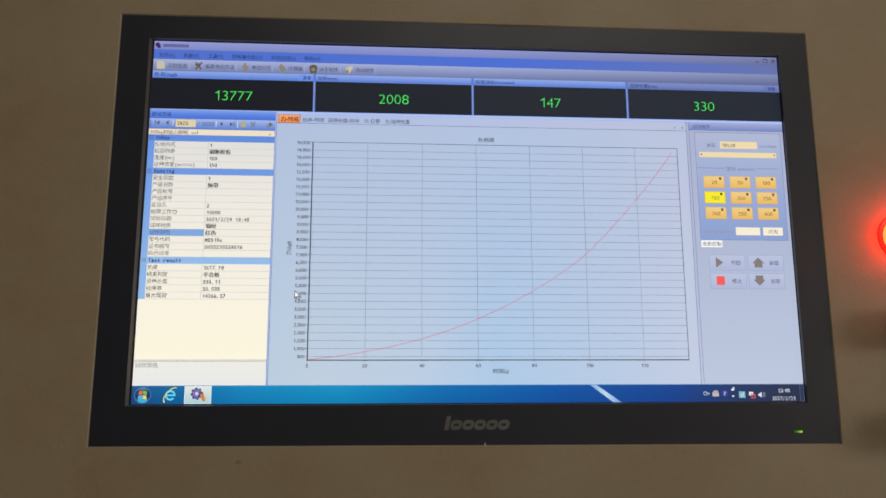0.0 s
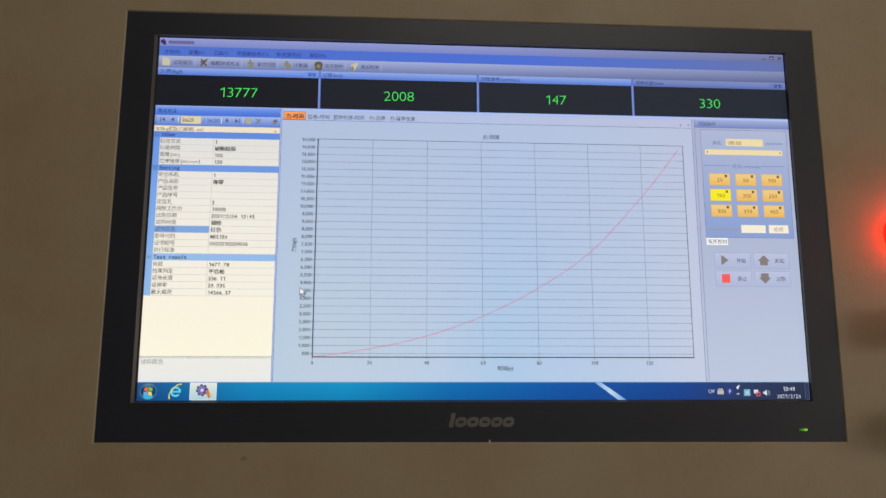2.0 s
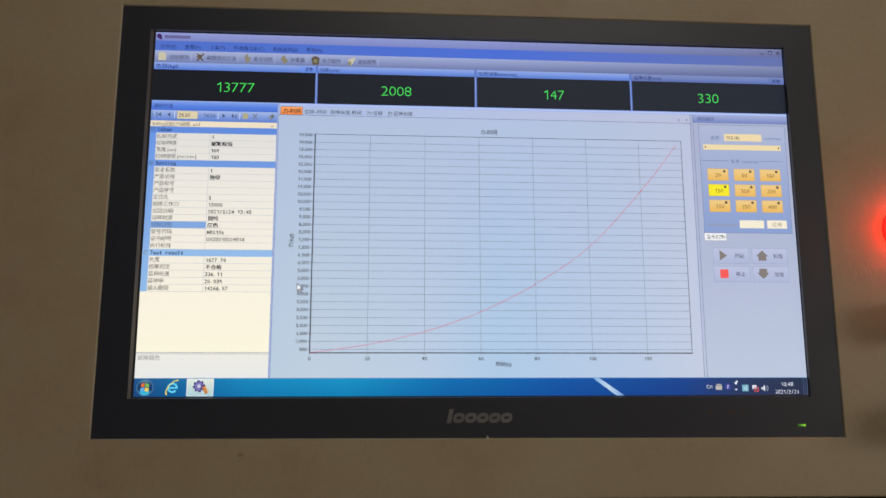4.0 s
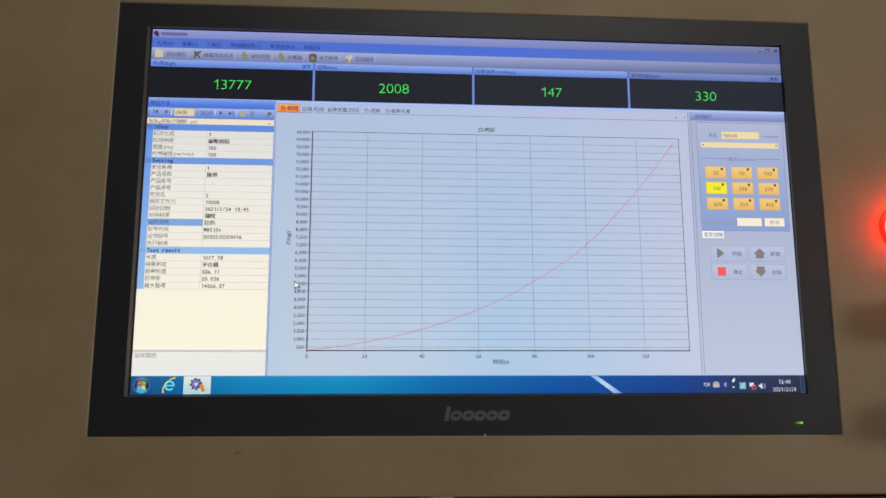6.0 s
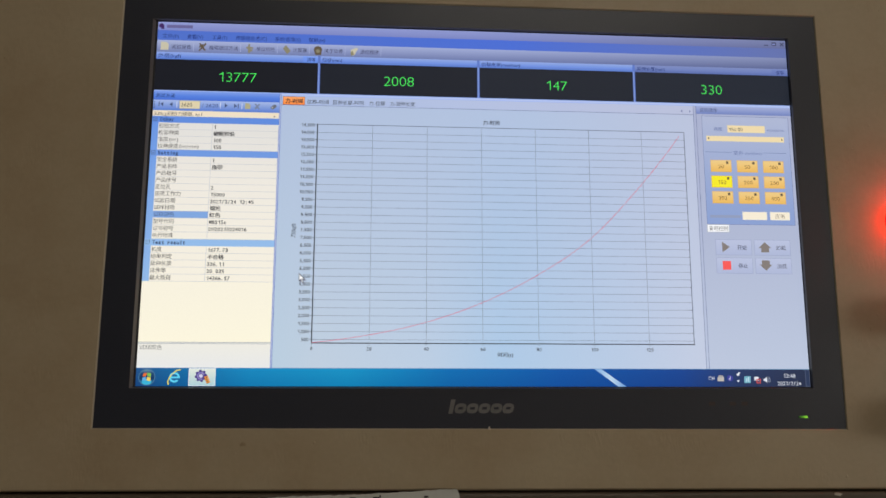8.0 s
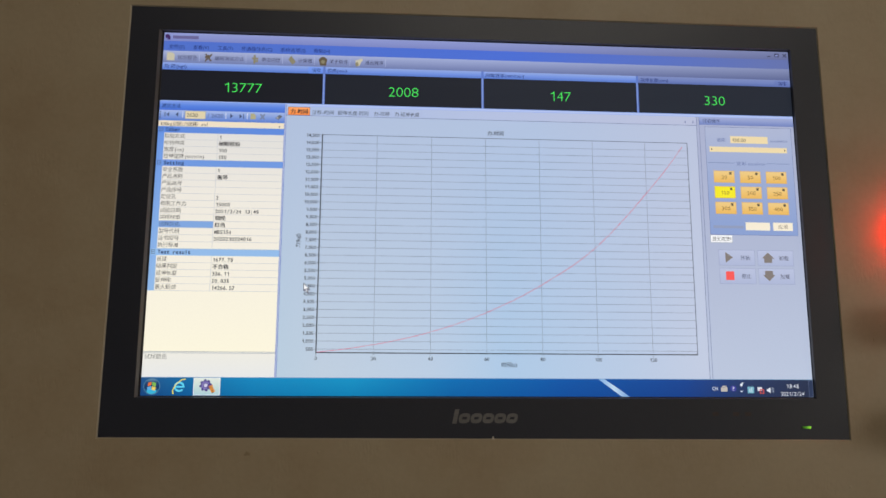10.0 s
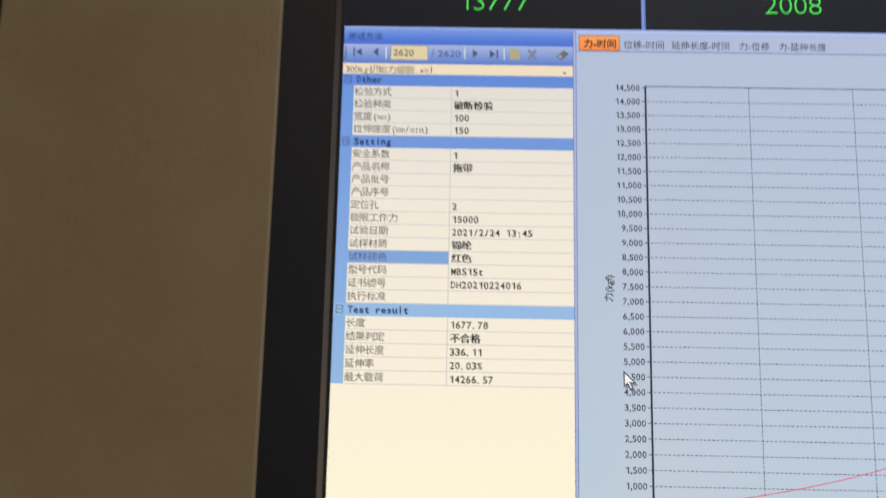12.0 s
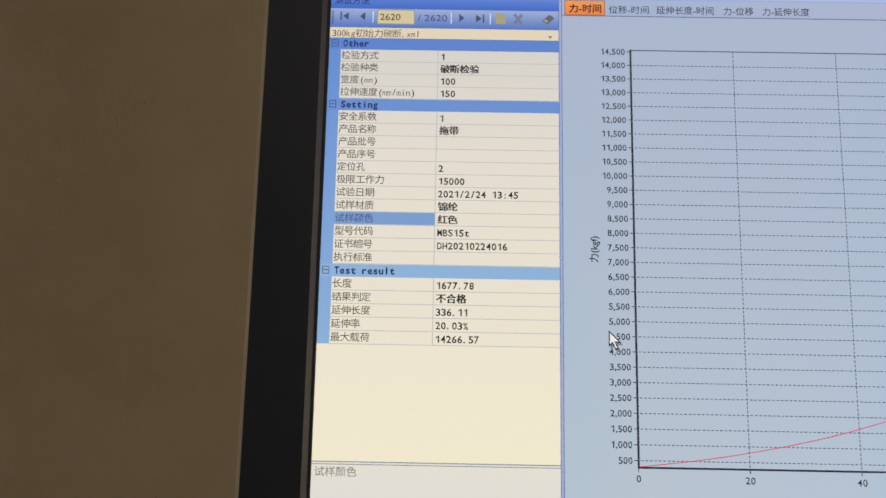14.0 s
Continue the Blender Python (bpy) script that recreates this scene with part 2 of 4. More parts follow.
def wall_with_window():
    bm = bmesh.new()
    wy0, wy1, wz0, wz1 = WINDOW[1] - 0.6, WINDOW[1] + 0.6, WINDOW[2] - 0.42, WINDOW[2] + 0.42
    for y0, y1, z0, z1 in ((Y0, wy0, 0, TOP), (wy1, Y1, 0, TOP), (wy0, wy1, 0, wz0), (wy0, wy1, wz1, TOP)):
        piece = box(X1, X1 + 0.15, y0, y1, z0, z1)
        me = bpy.data.meshes.new("piece")
        piece.to_mesh(me)
        piece.free()
        bm.from_mesh(me)
    slab("wall_east", bm, WALL_PAINT, "plain cream wall with a window opening", "wall")
    win = tagged(new("window_1"), "dark framed window in the side wall", "window", kind="structure")
    outer = [(X1 + 0.02, wy0, wz0), (X1 + 0.02, wy1, wz0), (X1 + 0.02, wy1, wz1), (X1 + 0.02, wy0, wz1)]
    inner = [(X1 + 0.02, wy0 + 0.05, wz0 + 0.05), (X1 + 0.02, wy1 - 0.05, wz0 + 0.05), (X1 + 0.02, wy1 - 0.05, wz1 - 0.05), (X1 + 0.02, wy0 + 0.05, wz1 - 0.05)]
    back = [(X1 + 0.07, y, z) for _, y, z in inner]
    far = [(X1 + 0.07, y, z) for _, y, z in outer]
    part("window_frame", ring([far, outer, inner, back, far]), GREY_STEEL, win)
    glass, _, _, shader = material("window_glass", (0.95, 0.97, 0.97), 0.02)
    shader.inputs["Transmission Weight"].default_value = 1.0
    middle = part("mullion", box(X1 + 0.02, X1 + 0.07, WINDOW[1] - 0.02, WINDOW[1] + 0.02, wz0 + 0.05, wz1 - 0.05), GREY_STEEL, win)
    for y0, y1 in ((wy0 + 0.05, WINDOW[1] - 0.02), (WINDOW[1] + 0.02, wy1 - 0.05)):
        leaf = part("pane", box(X1 + 0.042, X1 + 0.048, y0, y1, wz0 + 0.05, wz1 - 0.05), glass, win)
        leaf.visible_shadow = False


wall_with_window()


# unseen fitting, added to go with the fill from above
def ceiling_light():
    thing = tagged(new("ceiling_light"), "slim white ceiling light with a lit diffuser, unseen, added to fill the room", "ceiling light")
    part("housing", box(-0.15, 1.15, -2.05, -1.75, 2.95, TOP, 0.004), CEIL_PAINT, thing)
    part("diffuser", box(-0.12, 1.12, -2.03, -1.77, 2.938, 2.95, 0.002), lit("lit_diffuser", (255, 240, 210), strength=1.5), thing)


ceiling_light()

# ---- the control cabinet ----
FRONT = -0.0036  # the door sheet's face; the display's face lies at y = 0


def mm(*points):
    return [(x / 1000, BASE + z / 1000) for x, z in points]


def control_cabinet():
    thing = tagged(new("control_cabinet"), "cream painted steel control cabinet with a worn front", "cabinet")
    cut = mm((-245.0, -25.6), (242.6, -27.6), (242.3, 263.6), (-243.6, 263.4))
    edge = mm((-348.3, -63.6), (470.0, -67.4), (470.0, 430.0), (-349.0, 430.0))
    at = lambda loop, y: [(x, y, z) for x, z in loop]
    grow = lambda loop, d: [(x + (d if i in (1, 2) else -d), z + (d if i in (2, 3) else -d)) for i, (x, z) in enumerate(loop)]
    levels = [at(edge, 0.012), at(edge, FRONT + 0.0016), at(grow(edge, -0.0008), FRONT + 0.0004), at(grow(edge, -0.0016), FRONT),
              at(grow(cut, 0.0010), FRONT), at(grow(cut, 0.0006), FRONT + 0.0002)]
    part("door_sheet", ring(levels), CREAM_PAINT, thing, "cream painted door sheet with a display cut-out")
    part("cut_edge", ring([at(grow(cut, 0.0006), FRONT + 0.0002), at(cut, FRONT + 0.0007), at(cut, 0.004)]), DULL_EDGE, thing, "dull painted cut edge")
    # cabinet body round the door, behind the gap
    z = lambda v: BASE + v / 1000
    post = part("frame_post", box(-0.420, -0.3526, -0.004, 0.05, z(-66), z(470), 0.006, 5), POST_PAINT, thing, "dark glossy painted frame beside the door gap")
    for f in post.data.polygons:
        f.use_smooth = f.area < 0.02
    part("frame_post", box(0.478, 0.54, -0.004, 0.05, z(-66), z(470), 0.003, 3), GREY_STEEL, thing, "grey painted frame beside the door gap")
    part("frame_top", box(-0.3526, 0.478, -0.004, 0.05, z(438), z(470), 0.003, 3), GREY_STEEL, thing)
    part("lower_panel", prism(mm((-420, -64.6), (540, -68.8), (540, -1248), (-420, -1248)), FRONT - 0.004, 0.02, 0.0015), DARK_PAINT, thing, "dark brown lower front panel")
    part("back_body", box(-0.42, 0.54, 0.09, 0.5, 0.0, z(470), 0.004), GREY_STEEL, thing)
    part("inner_sheet", box(-0.42, 0.54, 0.055, 0.088, z(-80), z(468)), DARK_PAINT, thing)
    # bright specks painted in as the speckled highlight along the post's rounded corner
    rng, bm, h = random.Random(15), bmesh.new(), -60.0
    while h < 460:
        tall, wide, x = rng.uniform(0.4, 1.6), rng.uniform(0.25, 0.6), -355.6 + rng.uniform(-0.5, 0.5)
        pts = mm((x - wide, h), (x, h - 0.2), (x + 0.1, h + tall), (x - wide * rng.uniform(0.2, 1.0), h + tall - 0.2))
        bm.faces.new([bm.verts.new((px, -0.0035, pz)) for px, pz in pts])
        h += tall + rng.uniform(0.8, 7.0)
    part("highlight_specks", bm, STEEL_AND_GLINT, thing, "bright specks painted in as the corner highlight")
    # chips of paint at the cut-out's and the door's lower edges
    part("chip", prism(mm((3.2, -27.0), (4.6, -27.2), (4.2, -25.3), (3.6, -25.2)), FRONT - 0.0005, FRONT + 0.001), STEEL_AND_GLINT, thing, "small bright paint chip")
    part("chip", prism(mm((228.0, -69.0), (232.0, -69.6), (233.5, -68.2), (230.0, -67.4), (228.4, -67.8)), FRONT - 0.0046, FRONT - 0.0035), STEEL_AND_GLINT, thing, "small bright paint chip")


control_cabinet()


def blemishes():
    """Small bumps, drips and chips in the paint of the door sheet."""
    rng = random.Random(4)
    bm = bmesh.new()
    for _ in range(46):
        x, z = rng.uniform(-0.34, 0.33), BASE + rng.uniform(-0.062, 0.30)
        if -0.25 < x < 0.249 and z > BASE - 0.033:
            x = rng.choice((-1, 1)) * rng.uniform(0.256, 0.335)
        r = rng.choice((0.0004, 0.0005, 0.0007, 0.0011))
        ring_at = [bm.verts.new((x + r * math.cos(a) * rng.uniform(0.7, 1.3), FRONT - 0.00002, z + r * math.sin(a) * rng.uniform(0.7, 1.3))) for a in (i * math.pi / 4 for i in range(8))]
        tip = bm.verts.new((x, FRONT - 0.00025, z))
        for i in range(8):
            bm.faces.new((ring_at[i], ring_at[(i + 1) % 8], tip))
    tagged(part("paint_specks", bm, CREAM_PAINT), "small bumps in the cream paint", "specks", kind="stuff")
    bm = bmesh.new()
    for k in range(110):
        x, z = rng.uniform(-0.345, 0.33), BASE + rng.uniform(-0.062, 0.30)
        if -0.25 < x < 0.249 and z > BASE - 0.033:
            x = rng.choice((-1, -1, 1)) * rng.uniform(0.254, 0.34)
        r, tall = rng.choice((0.00012, 0.00016, 0.0002, 0.00035)), rng.choice((1, 1, 1.6, 4.0))
        bm.faces.new([bm.verts.new((x + r * math.cos(a) * rng.uniform(0.5, 1.3), FRONT - 0.00004, z + tall * r * math.sin(a) * rng.uniform(0.6, 1.3))) for a in (i * math.pi / 3 for i in range(6))])
    for x, z, r in ((-0.1524, -0.0357, 0.0013), (-0.1510, -0.0361, 0.0010), (-0.1533, -0.0363, 0.0008)):  # larger smudges
        bm.faces.new([bm.verts.new((x + r * math.cos(a) * rng.uniform(0.6, 1.2), FRONT - 0.00005 - r * 0.02, BASE + z + r * math.sin(a) * rng.uniform(0.6, 1.2))) for a in (i * math.pi / 5 for i in range(10))])
    tagged(part("dirt_specks", bm, DIRT), "tiny brown dirt specks on the cream paint", "specks", kind="stuff")


blemishes()


def torn_paper():
    thing = tagged(new("paper_notice"), "torn white printed paper stuck on the lower panel", "paper")
    rng = random.Random(8)
    top = []
    line = [(-150, -68.8), (-124, -66.9), (-83, -66.3), (-55, -65.0), (-23, -63.3), (-17.5, -63.3)]
    for (xa, za), (xb, zb) in zip(line, line[1:]):
        n = max(2, int((xb - xa) / 1.6))
        for i in range(n):
            k = i / n
            top.append((xa + (xb - xa) * k, za + (zb - za) * k + rng.uniform(-0.35, 0.35)))
    top.append((-17.2, -63.6))
    outline = mm(*top, (-9.0, -88), (-8.0, -190), (-152, -186))
    y = FRONT - 0.0052
    part("sheet", prism(outline[::-1], y, y + 0.0004), PAPER, thing)
    for x, z, w, h in ((-110, -70.6, 3.2, 1.6), (-96, -70.2, 1.2, 2.2), (-92, -70.0, 3.0, 1.0), (-84, -69.6, 3.4, 1.8), (-70, -68.9, 4.0, 1.3), (-66, -68.2, 1.0, 1.8), (-38, -68.4, 2.6, 1.2)):
        part("print_bar", prism(mm((x, z), (x + w, z + 0.1), (x + w, z + h), (x, z + h)), y - 0.0002, y), INK, thing)
    for row in range(9):
        part("print_bar", prism(mm((-140, -84 - row * 11), (-24 - 9 * (row % 3), -84 - row * 11), (-24 - 9 * (row % 3), -80 - row * 11), (-140, -80 - row * 11)), y - 0.0002, y), INK, thing)


torn_paper()


def pilot_lamp():
    thing = tagged(new("pilot_lamp"), "round red pilot lamp, lit, on the cabinet door", "lamp")
    x, z = 0.2988, BASE + 0.1128
    part("collar", turned([(0.0168, FRONT), (0.0160, FRONT - 0.0006), (0.0146, FRONT - 0.0012), (0.0134, FRONT - 0.0014)], x, z), COLLAR, thing, "red ring collar with the lamp halo painted in")
    rim = [(0.0134, FRONT - 0.0010), (0.0134, FRONT - 0.0044), (0.0130, FRONT - 0.0054)]
    part("lens_rim", turned(rim, x, z, caps=False), LAMP_RED, thing, "glowing red lens rim")
    dome = [(0.0130, FRONT - 0.0054)] + [(0.0130 * math.cos(a), FRONT - 0.0054 - 0.0100 * math.sin(a)) for a in (i * math.pi / 16 for i in range(1, 8))]
    part("lens_dome", turned(dome, x, z), LAMP_CORE, thing, "bright orange lit lens dome")


def selector_knob(x, z, label):
    thing = tagged(new("selector_switch"), label, "switch", group="switches under the lamp")
    part("collar", turned([(0.0165, FRONT), (0.0165, FRONT - 0.004), (0.0150, FRONT - 0.006), (0.0135, FRONT - 0.006)], x, z), BLACK_KNOB, thing)
    part("knob", turned([(0.0130, FRONT - 0.005), (0.0130, FRONT - 0.024), (0.0120, FRONT - 0.0265)], x, z), BLACK_KNOB, thing)
    part("grip", box(x - 0.0035, x + 0.0035, FRONT - 0.036, FRONT - 0.025, z - 0.0115, z + 0.0115, 0.0012), BLACK_KNOB, thing)


pilot_lamp()
selector_knob(0.2980, BASE + 0.0485, "black round selector switch under the red lamp")
selector_knob(0.3000, BASE - 0.0190, "black round selector switch below another one")

# ---- the monitor ----
monitor = tagged(new("monitor"), "black wide monitor set in the door, showing test software", "monitor")
SW, SH = 0.443, 0.2461  # the lit display, 1600 by 900 picture elements


def sx(u):
    return -SW / 2 + u * SW / 1600


def sz(v):
    return BASE + SH - v * SH / 900


def bezel():
    b = lambda x0, x1, z0, z1, y: [(x0, y, BASE + z0), (x1, y, BASE + z0), (x1, y, BASE + z1), (x0, y, BASE + z1)]
    h = SW / 2
    inner = (-h - 0.0001, h + 0.0001, -0.0001, SH + 0.0001)
    lip = (-h - 0.0031, h + 0.0006, -0.0013, SH + 0.0010)
    step = (-h - 0.0012, h + 0.0003, -0.0006, SH + 0.0005)
    part("bezel", ring([b(-0.247, 0.246, -0.031, 0.269, 0.03), b(-0.247, 0.246, -0.031, 0.269, -0.0028), b(*lip, -0.0028)]), BLACK_PLASTIC, monitor, "matt black plastic surround")
    part("bezel_lip", ring([b(*lip, -0.0028), b(lip[0] + 0.0003, lip[1] - 0.0001, lip[2] + 0.0002, lip[3] - 0.0002, -0.0030), b(*step, -0.0012)]), LIP_PLASTIC, monitor, "satin sloping inner edge")
    part("gasket", ring([b(*step, -0.0012), b(step[0] + 0.0002, step[1] - 0.0001, step[2] + 0.0001, step[3] - 0.0001, -0.0008), b(*inner, -0.0006), b(*inner, 0.004)]), GASKET, monitor, "dark seam round the display")
    part("housing", box(-0.24, 0.24, 0.0305, 0.052, BASE - 0.02, BASE + 0.26, 0.004), BLACK_PLASTIC, monitor)


bezel()
screen = part("screen", box(-SW / 2 - 0.003, SW / 2 + 0.003, 0.0, 0.004, BASE - 0.003, BASE + SH + 0.003), lit("display_ground", (30, 33, 45)), monitor, "lit display with test software")


# ---- what the display shows, laid out in its own 1600 by 900 picture elements ----
STEP = 0.00006


def flat(name, polygons, mat, layer, label=""):
    """Lit shapes on the display's face: lists of u, v corners."""
    bm = bmesh.new()
    for poly in polygons:
        bm.faces.new([bm.verts.new((sx(u), -STEP * layer, sz(v))) for u, v in poly])
    return part(name, bm, mat, screen, label)


def pane(name, u0, u1, v0, v1, mat, layer, label=""):
    return flat(name, [[(u0, v1), (u1, v1), (u1, v0), (u0, v0)]], mat, layer, label)


def outline(name, u0, u1, v0, v1, mat, layer, w=1.0):
    q = lambda a, b, c, d: [(a, d), (b, d), (b, c), (a, c)]
    return flat(name, [q(u0, u1, v0, v0 + w), q(u0, u1, v1 - w, v1), q(u0, u0 + w, v0 + w, v1 - w), q(u1 - w, u1, v0 + w, v1 - w)], mat, layer)


def disc(u, v, r, n=24, a0=0.0, squash=1.0):
    return [(u + r * math.cos(a0 - 2 * math.pi * i / n), v + squash * r * math.sin(a0 - 2 * math.pi * i / n)) for i in range(n)]


LETTERS = {}


def letters(body, bold):
    """Corner places and faces of written characters, one em tall, from the built-in font."""
    if (body, bold) not in LETTERS:
        curve = bpy.data.curves.new("letters", "FONT")
        curve.body, curve.size, curve.resolution_u, curve.offset = body, 1.0, 3, bold
        holder = new("letters", curve)
        bpy.context.view_layer.update()
        me = bpy.data.meshes.new_from_object(holder.evaluated_get(bpy.context.evaluated_depsgraph_get()))
        bpy.data.objects.remove(holder)
        bpy.data.curves.remove(curve)
        if body == "1":  # the figure with its flag
            LETTERS[body, bold] = [(0.27 - bold, 0), (0.36 + bold, 0), (0.36 + bold, 0.7), (0.29 - bold, 0.7), (0.27 - bold, 0.655), (0.1, 0.555 + bold), (0.1, 0.475 - bold), (0.27 - bold, 0.56)], [tuple(range(8))]
            return LETTERS[body, bold]
        LETTERS[body, bold] = [tuple(v.co)[:2] for v in me.vertices], [tuple(p.vertices) for p in me.polygons]
        bpy.data.meshes.remove(me)
    return LETTERS[body, bold]


def written(name, corners, faces, mat, layer):
    me = bpy.data.meshes.new(name)
    me.from_pydata([(sx(p), -STEP * (layer + (more[0] if more else 0)), sz(q)) for p, q, *more in corners], [], faces)
    me.materials.append(mat)
    ob = new(name, me)
    ob.parent = screen
    return ob


def words(name, body, u0, u1, v, em, mat, layer=4, bold=0.004, turn=False):
    """Written characters between u0 and u1, middle height v, em picture elements tall."""
    co, faces = letters(body, bold)
    left, right = min(x for x, y in co), max(x for x, y in co)
    out = []
    for x, y in co:
        a, k = u0 + (x - left) / (right - left) * (u1 - u0), v - (y - 0.36) * em
        out.append((k, a) if turn else (a, k))
    return written(name, out, faces, mat, layer)


def typed(name, body, u0, v, em, mat, layer=5, bold=0.0, full=12.3, half=6.15, thin=None, right=None):
    """Characters of even pitch, each in a cell of its own, as a fixed-width type sets them."""
    cells = [full if ord(ch) > 255 else thin if thin and ch in ".,:" else half for ch in body]
    out, faces, at = [], [], u0 if right is None else right - sum(cells)
    for ch, cell in zip(body, cells):
        if ch != " ":
            co, fs = letters(ch, bold if cell != full else min(bold, 0.007))
            left, right = min(x for x, y in co), max(x for x, y in co)
            room = cell * (0.96 if cell == full else 0.84)
            k = room / max(right - left, 0.001)
            k = min(k, em * (1.05 if cell == full else 1.15))
            start = at + (0.8 if ch in ".," and not thin else cell - k * (right - left) - 0.3 if ch == "(" else (cell - k * (right - left)) / 2)
            faces += [tuple(i + len(out) for i in f) for f in fs]
            out += [(start + (x - left) * k, v - (y - 0.36) * em) for x, y in co]
            if cell == full and bold > 0.01:  # struck twice, a little apart
                faces += [tuple(i + len(out) for i in f) for f in fs]
                out += [(start + 0.8 + (x - left) * k, v - (y - 0.36) * em, 0.4) for x, y in co]
        at += cell
    return written(name, out, faces, mat, layer)


# colours of the display; viewing-angle fading is painted into the ground gradients
TITLE = lit("title_bar_light", [(0, (124, 134, 196)), (0.5, (122, 132, 192)), (1, (100, 108, 152))], "x", above=[(0, (146, 156, 210)), (0.5, (142, 152, 206)), (1, (122, 130, 170))])
MENU = lit("menu_bar_light", [(0, (80, 112, 200)), (0.55, (72, 108, 210)), (0.8, (88, 112, 192)), (1, (100, 114, 172))], "x")
TOOLS = lit("toolbar_light", [(0, (112, 124, 172)), (0.5, (108, 120, 170)), (1, (92, 102, 146))], "x", above=[(0, (168, 178, 214)), (0.5, (158, 170, 212)), (1, (132, 142, 182))])
STRIP = lit("label_strip_light", [(0, (84, 118, 204)), (0.5, (116, 148, 222)), (1, (146, 168, 226))])
# black level rises to the right: the display's haze is put into the emission
HAZED_BLACKS = [lit("reading_ground", c) for c in ((22, 24, 32), (26, 30, 40), (29, 34, 45), (31, 37, 49))]
STRIP_PALE = lit("pale_strip_light", [(0, (86, 106, 172)), (0.5, (112, 130, 188)), (1, (126, 140, 192))])
SPLIT = lit("split_bar_light", (92, 120, 198))
GREEN = lit("reading_green", (72, 222, 92), strength=1.1)
HEAD = lit("pane_head_light", [(0, (70, 110, 210)), (0.5, (88, 130, 222)), (1, (126, 158, 230))])
HEAD_PALE = lit("side_head_light", [(0, (112, 130, 190)), (0.5, (140, 154, 204)), (1, (162, 172, 212))])
NAV = lit("record_bar_light", [(0, (86, 124, 208)), (0.5, (130, 156, 216)), (1, (166, 184, 228))])
FIELD = lit("field_cream", (238, 218, 172))
RECORD = lit("record_cream", (222, 209, 172))
COMBO = lit("list_cream", (238, 224, 198))
# group and bar blues: viewing-angle fading painted in, lighter towards the bottom
GROUP = lit("group_blue", [(0, (146, 186, 232)), (1, (104, 148, 226))])
BAR_A, BAR_B, BAR_C = lit("bar_blue", (97, 140, 221)), lit("bar_blue_mid", (112, 153, 224)), lit("bar_blue_low", (148, 188, 233))
SELECT = lit("chosen_row_blue", (128, 167, 223))
# list grounds: the same fading painted in, darker towards the top
SHEET = lit("list_ground", [(0, (246, 240, 224)), (0.6, (238, 233, 223)), (1, (225, 223, 219))])
SHEET_LOW = lit("list_ground_low", [(0, (252, 246, 222)), (1, (248, 242, 223))])
NOTE = lit("note_ground", [(0, (232, 233, 232)), (1, (238, 236, 226))])
RULE = lit("row_rule", (196, 198, 204))
NOTE_LINE = lit("note_line", (146, 153, 166))
RULE_DARK = lit("note_rule", (176, 180, 186))
TEXT = lit("grey_text", (76, 72, 70))
ROW_INK = lit("row_ink", (74, 70, 66))
AXIS_INK = lit("axis_ink", (48, 50, 62))
PALE_TEXT = lit("pale_text", (140, 138, 134))
DARK = lit("dark_text", (40, 40, 46))
NAVY = lit("navy_text", (28, 44, 92))
# the panel's viewing-angle tint is painted across and up the chart
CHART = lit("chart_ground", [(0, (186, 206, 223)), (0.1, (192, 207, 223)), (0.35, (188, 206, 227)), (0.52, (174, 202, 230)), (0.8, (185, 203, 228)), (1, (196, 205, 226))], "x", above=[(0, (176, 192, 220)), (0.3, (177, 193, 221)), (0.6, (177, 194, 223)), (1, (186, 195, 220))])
TABS = lit("tab_strip_light", [(0, (170, 188, 224)), (0.5, (180, 192, 224)), (1, (186, 192, 218))], "x")
SIDE = lit("side_ground", [(0, (188, 199, 221)), (0.5, (176, 185, 211)), (1, (170, 177, 206))])
BOXED = lit("group_box_ground", [(0, (138, 160, 209)), (0.45, (154, 170, 210)), (1, (175, 184, 212))])
LINE = lit("frame_line", (112, 124, 172))
LINE_PALE = lit("pale_frame_line", (172, 182, 216))
GRID = lit("grid_grey", (77, 89, 115))
AXIS = lit("axis_dark", (44, 48, 62))
AXIS_THIN = lit("axis_thin", (88, 96, 120))
RED = lit("curve_red", (224, 68, 110))
ORANGE = lit("tab_orange", [(0, (250, 138, 64)), (1, (250, 164, 100))])
AMBER = lit("button_amber", [(0, (234, 184, 94)), (0.5, (238, 196, 116)), (1, (236, 204, 140))])
YELLOW = lit("button_yellow", (246, 234, 44))
TAUPE = lit("arrow_taupe", (132, 124, 120))
STOP = lit("stop_red", (250, 92, 88))
WHITE = lit("white_light", (246, 247, 250))
CREAM_BTN = lit("pale_cream", (246, 236, 214))
TASK = lit("task_bar_light", [(0, (18, 66, 120)), (0.06, (10, 88, 146)), (0.16, (8, 118, 172)), (0.30, (6, 126, 178)), (0.45, (4, 96, 162)), (0.62, (6, 76, 154)), (0.80, (16, 62, 136)), (0.90, (36, 52, 90)), (1, (34, 44, 70))], "x", above=[(0, (34, 84, 138)), (0.06, (24, 106, 162)), (0.16, (22, 136, 190)), (0.30, (22, 146, 196)), (0.45, (12, 110, 178)), (0.62, (14, 86, 166)), (0.80, (24, 70, 146)), (0.90, (42, 58, 98)), (1, (40, 50, 76))])
STREAK = lit("pale_streak", [(0, (120, 168, 220)), (0.5, (190, 214, 236)), (1, (96, 150, 214))], "x")
CYAN = lit("icon_cyan", (96, 206, 236))
GOLD = lit("icon_gold", (236, 206, 96))
PURPLE = lit("icon_purple", (74, 62, 132))
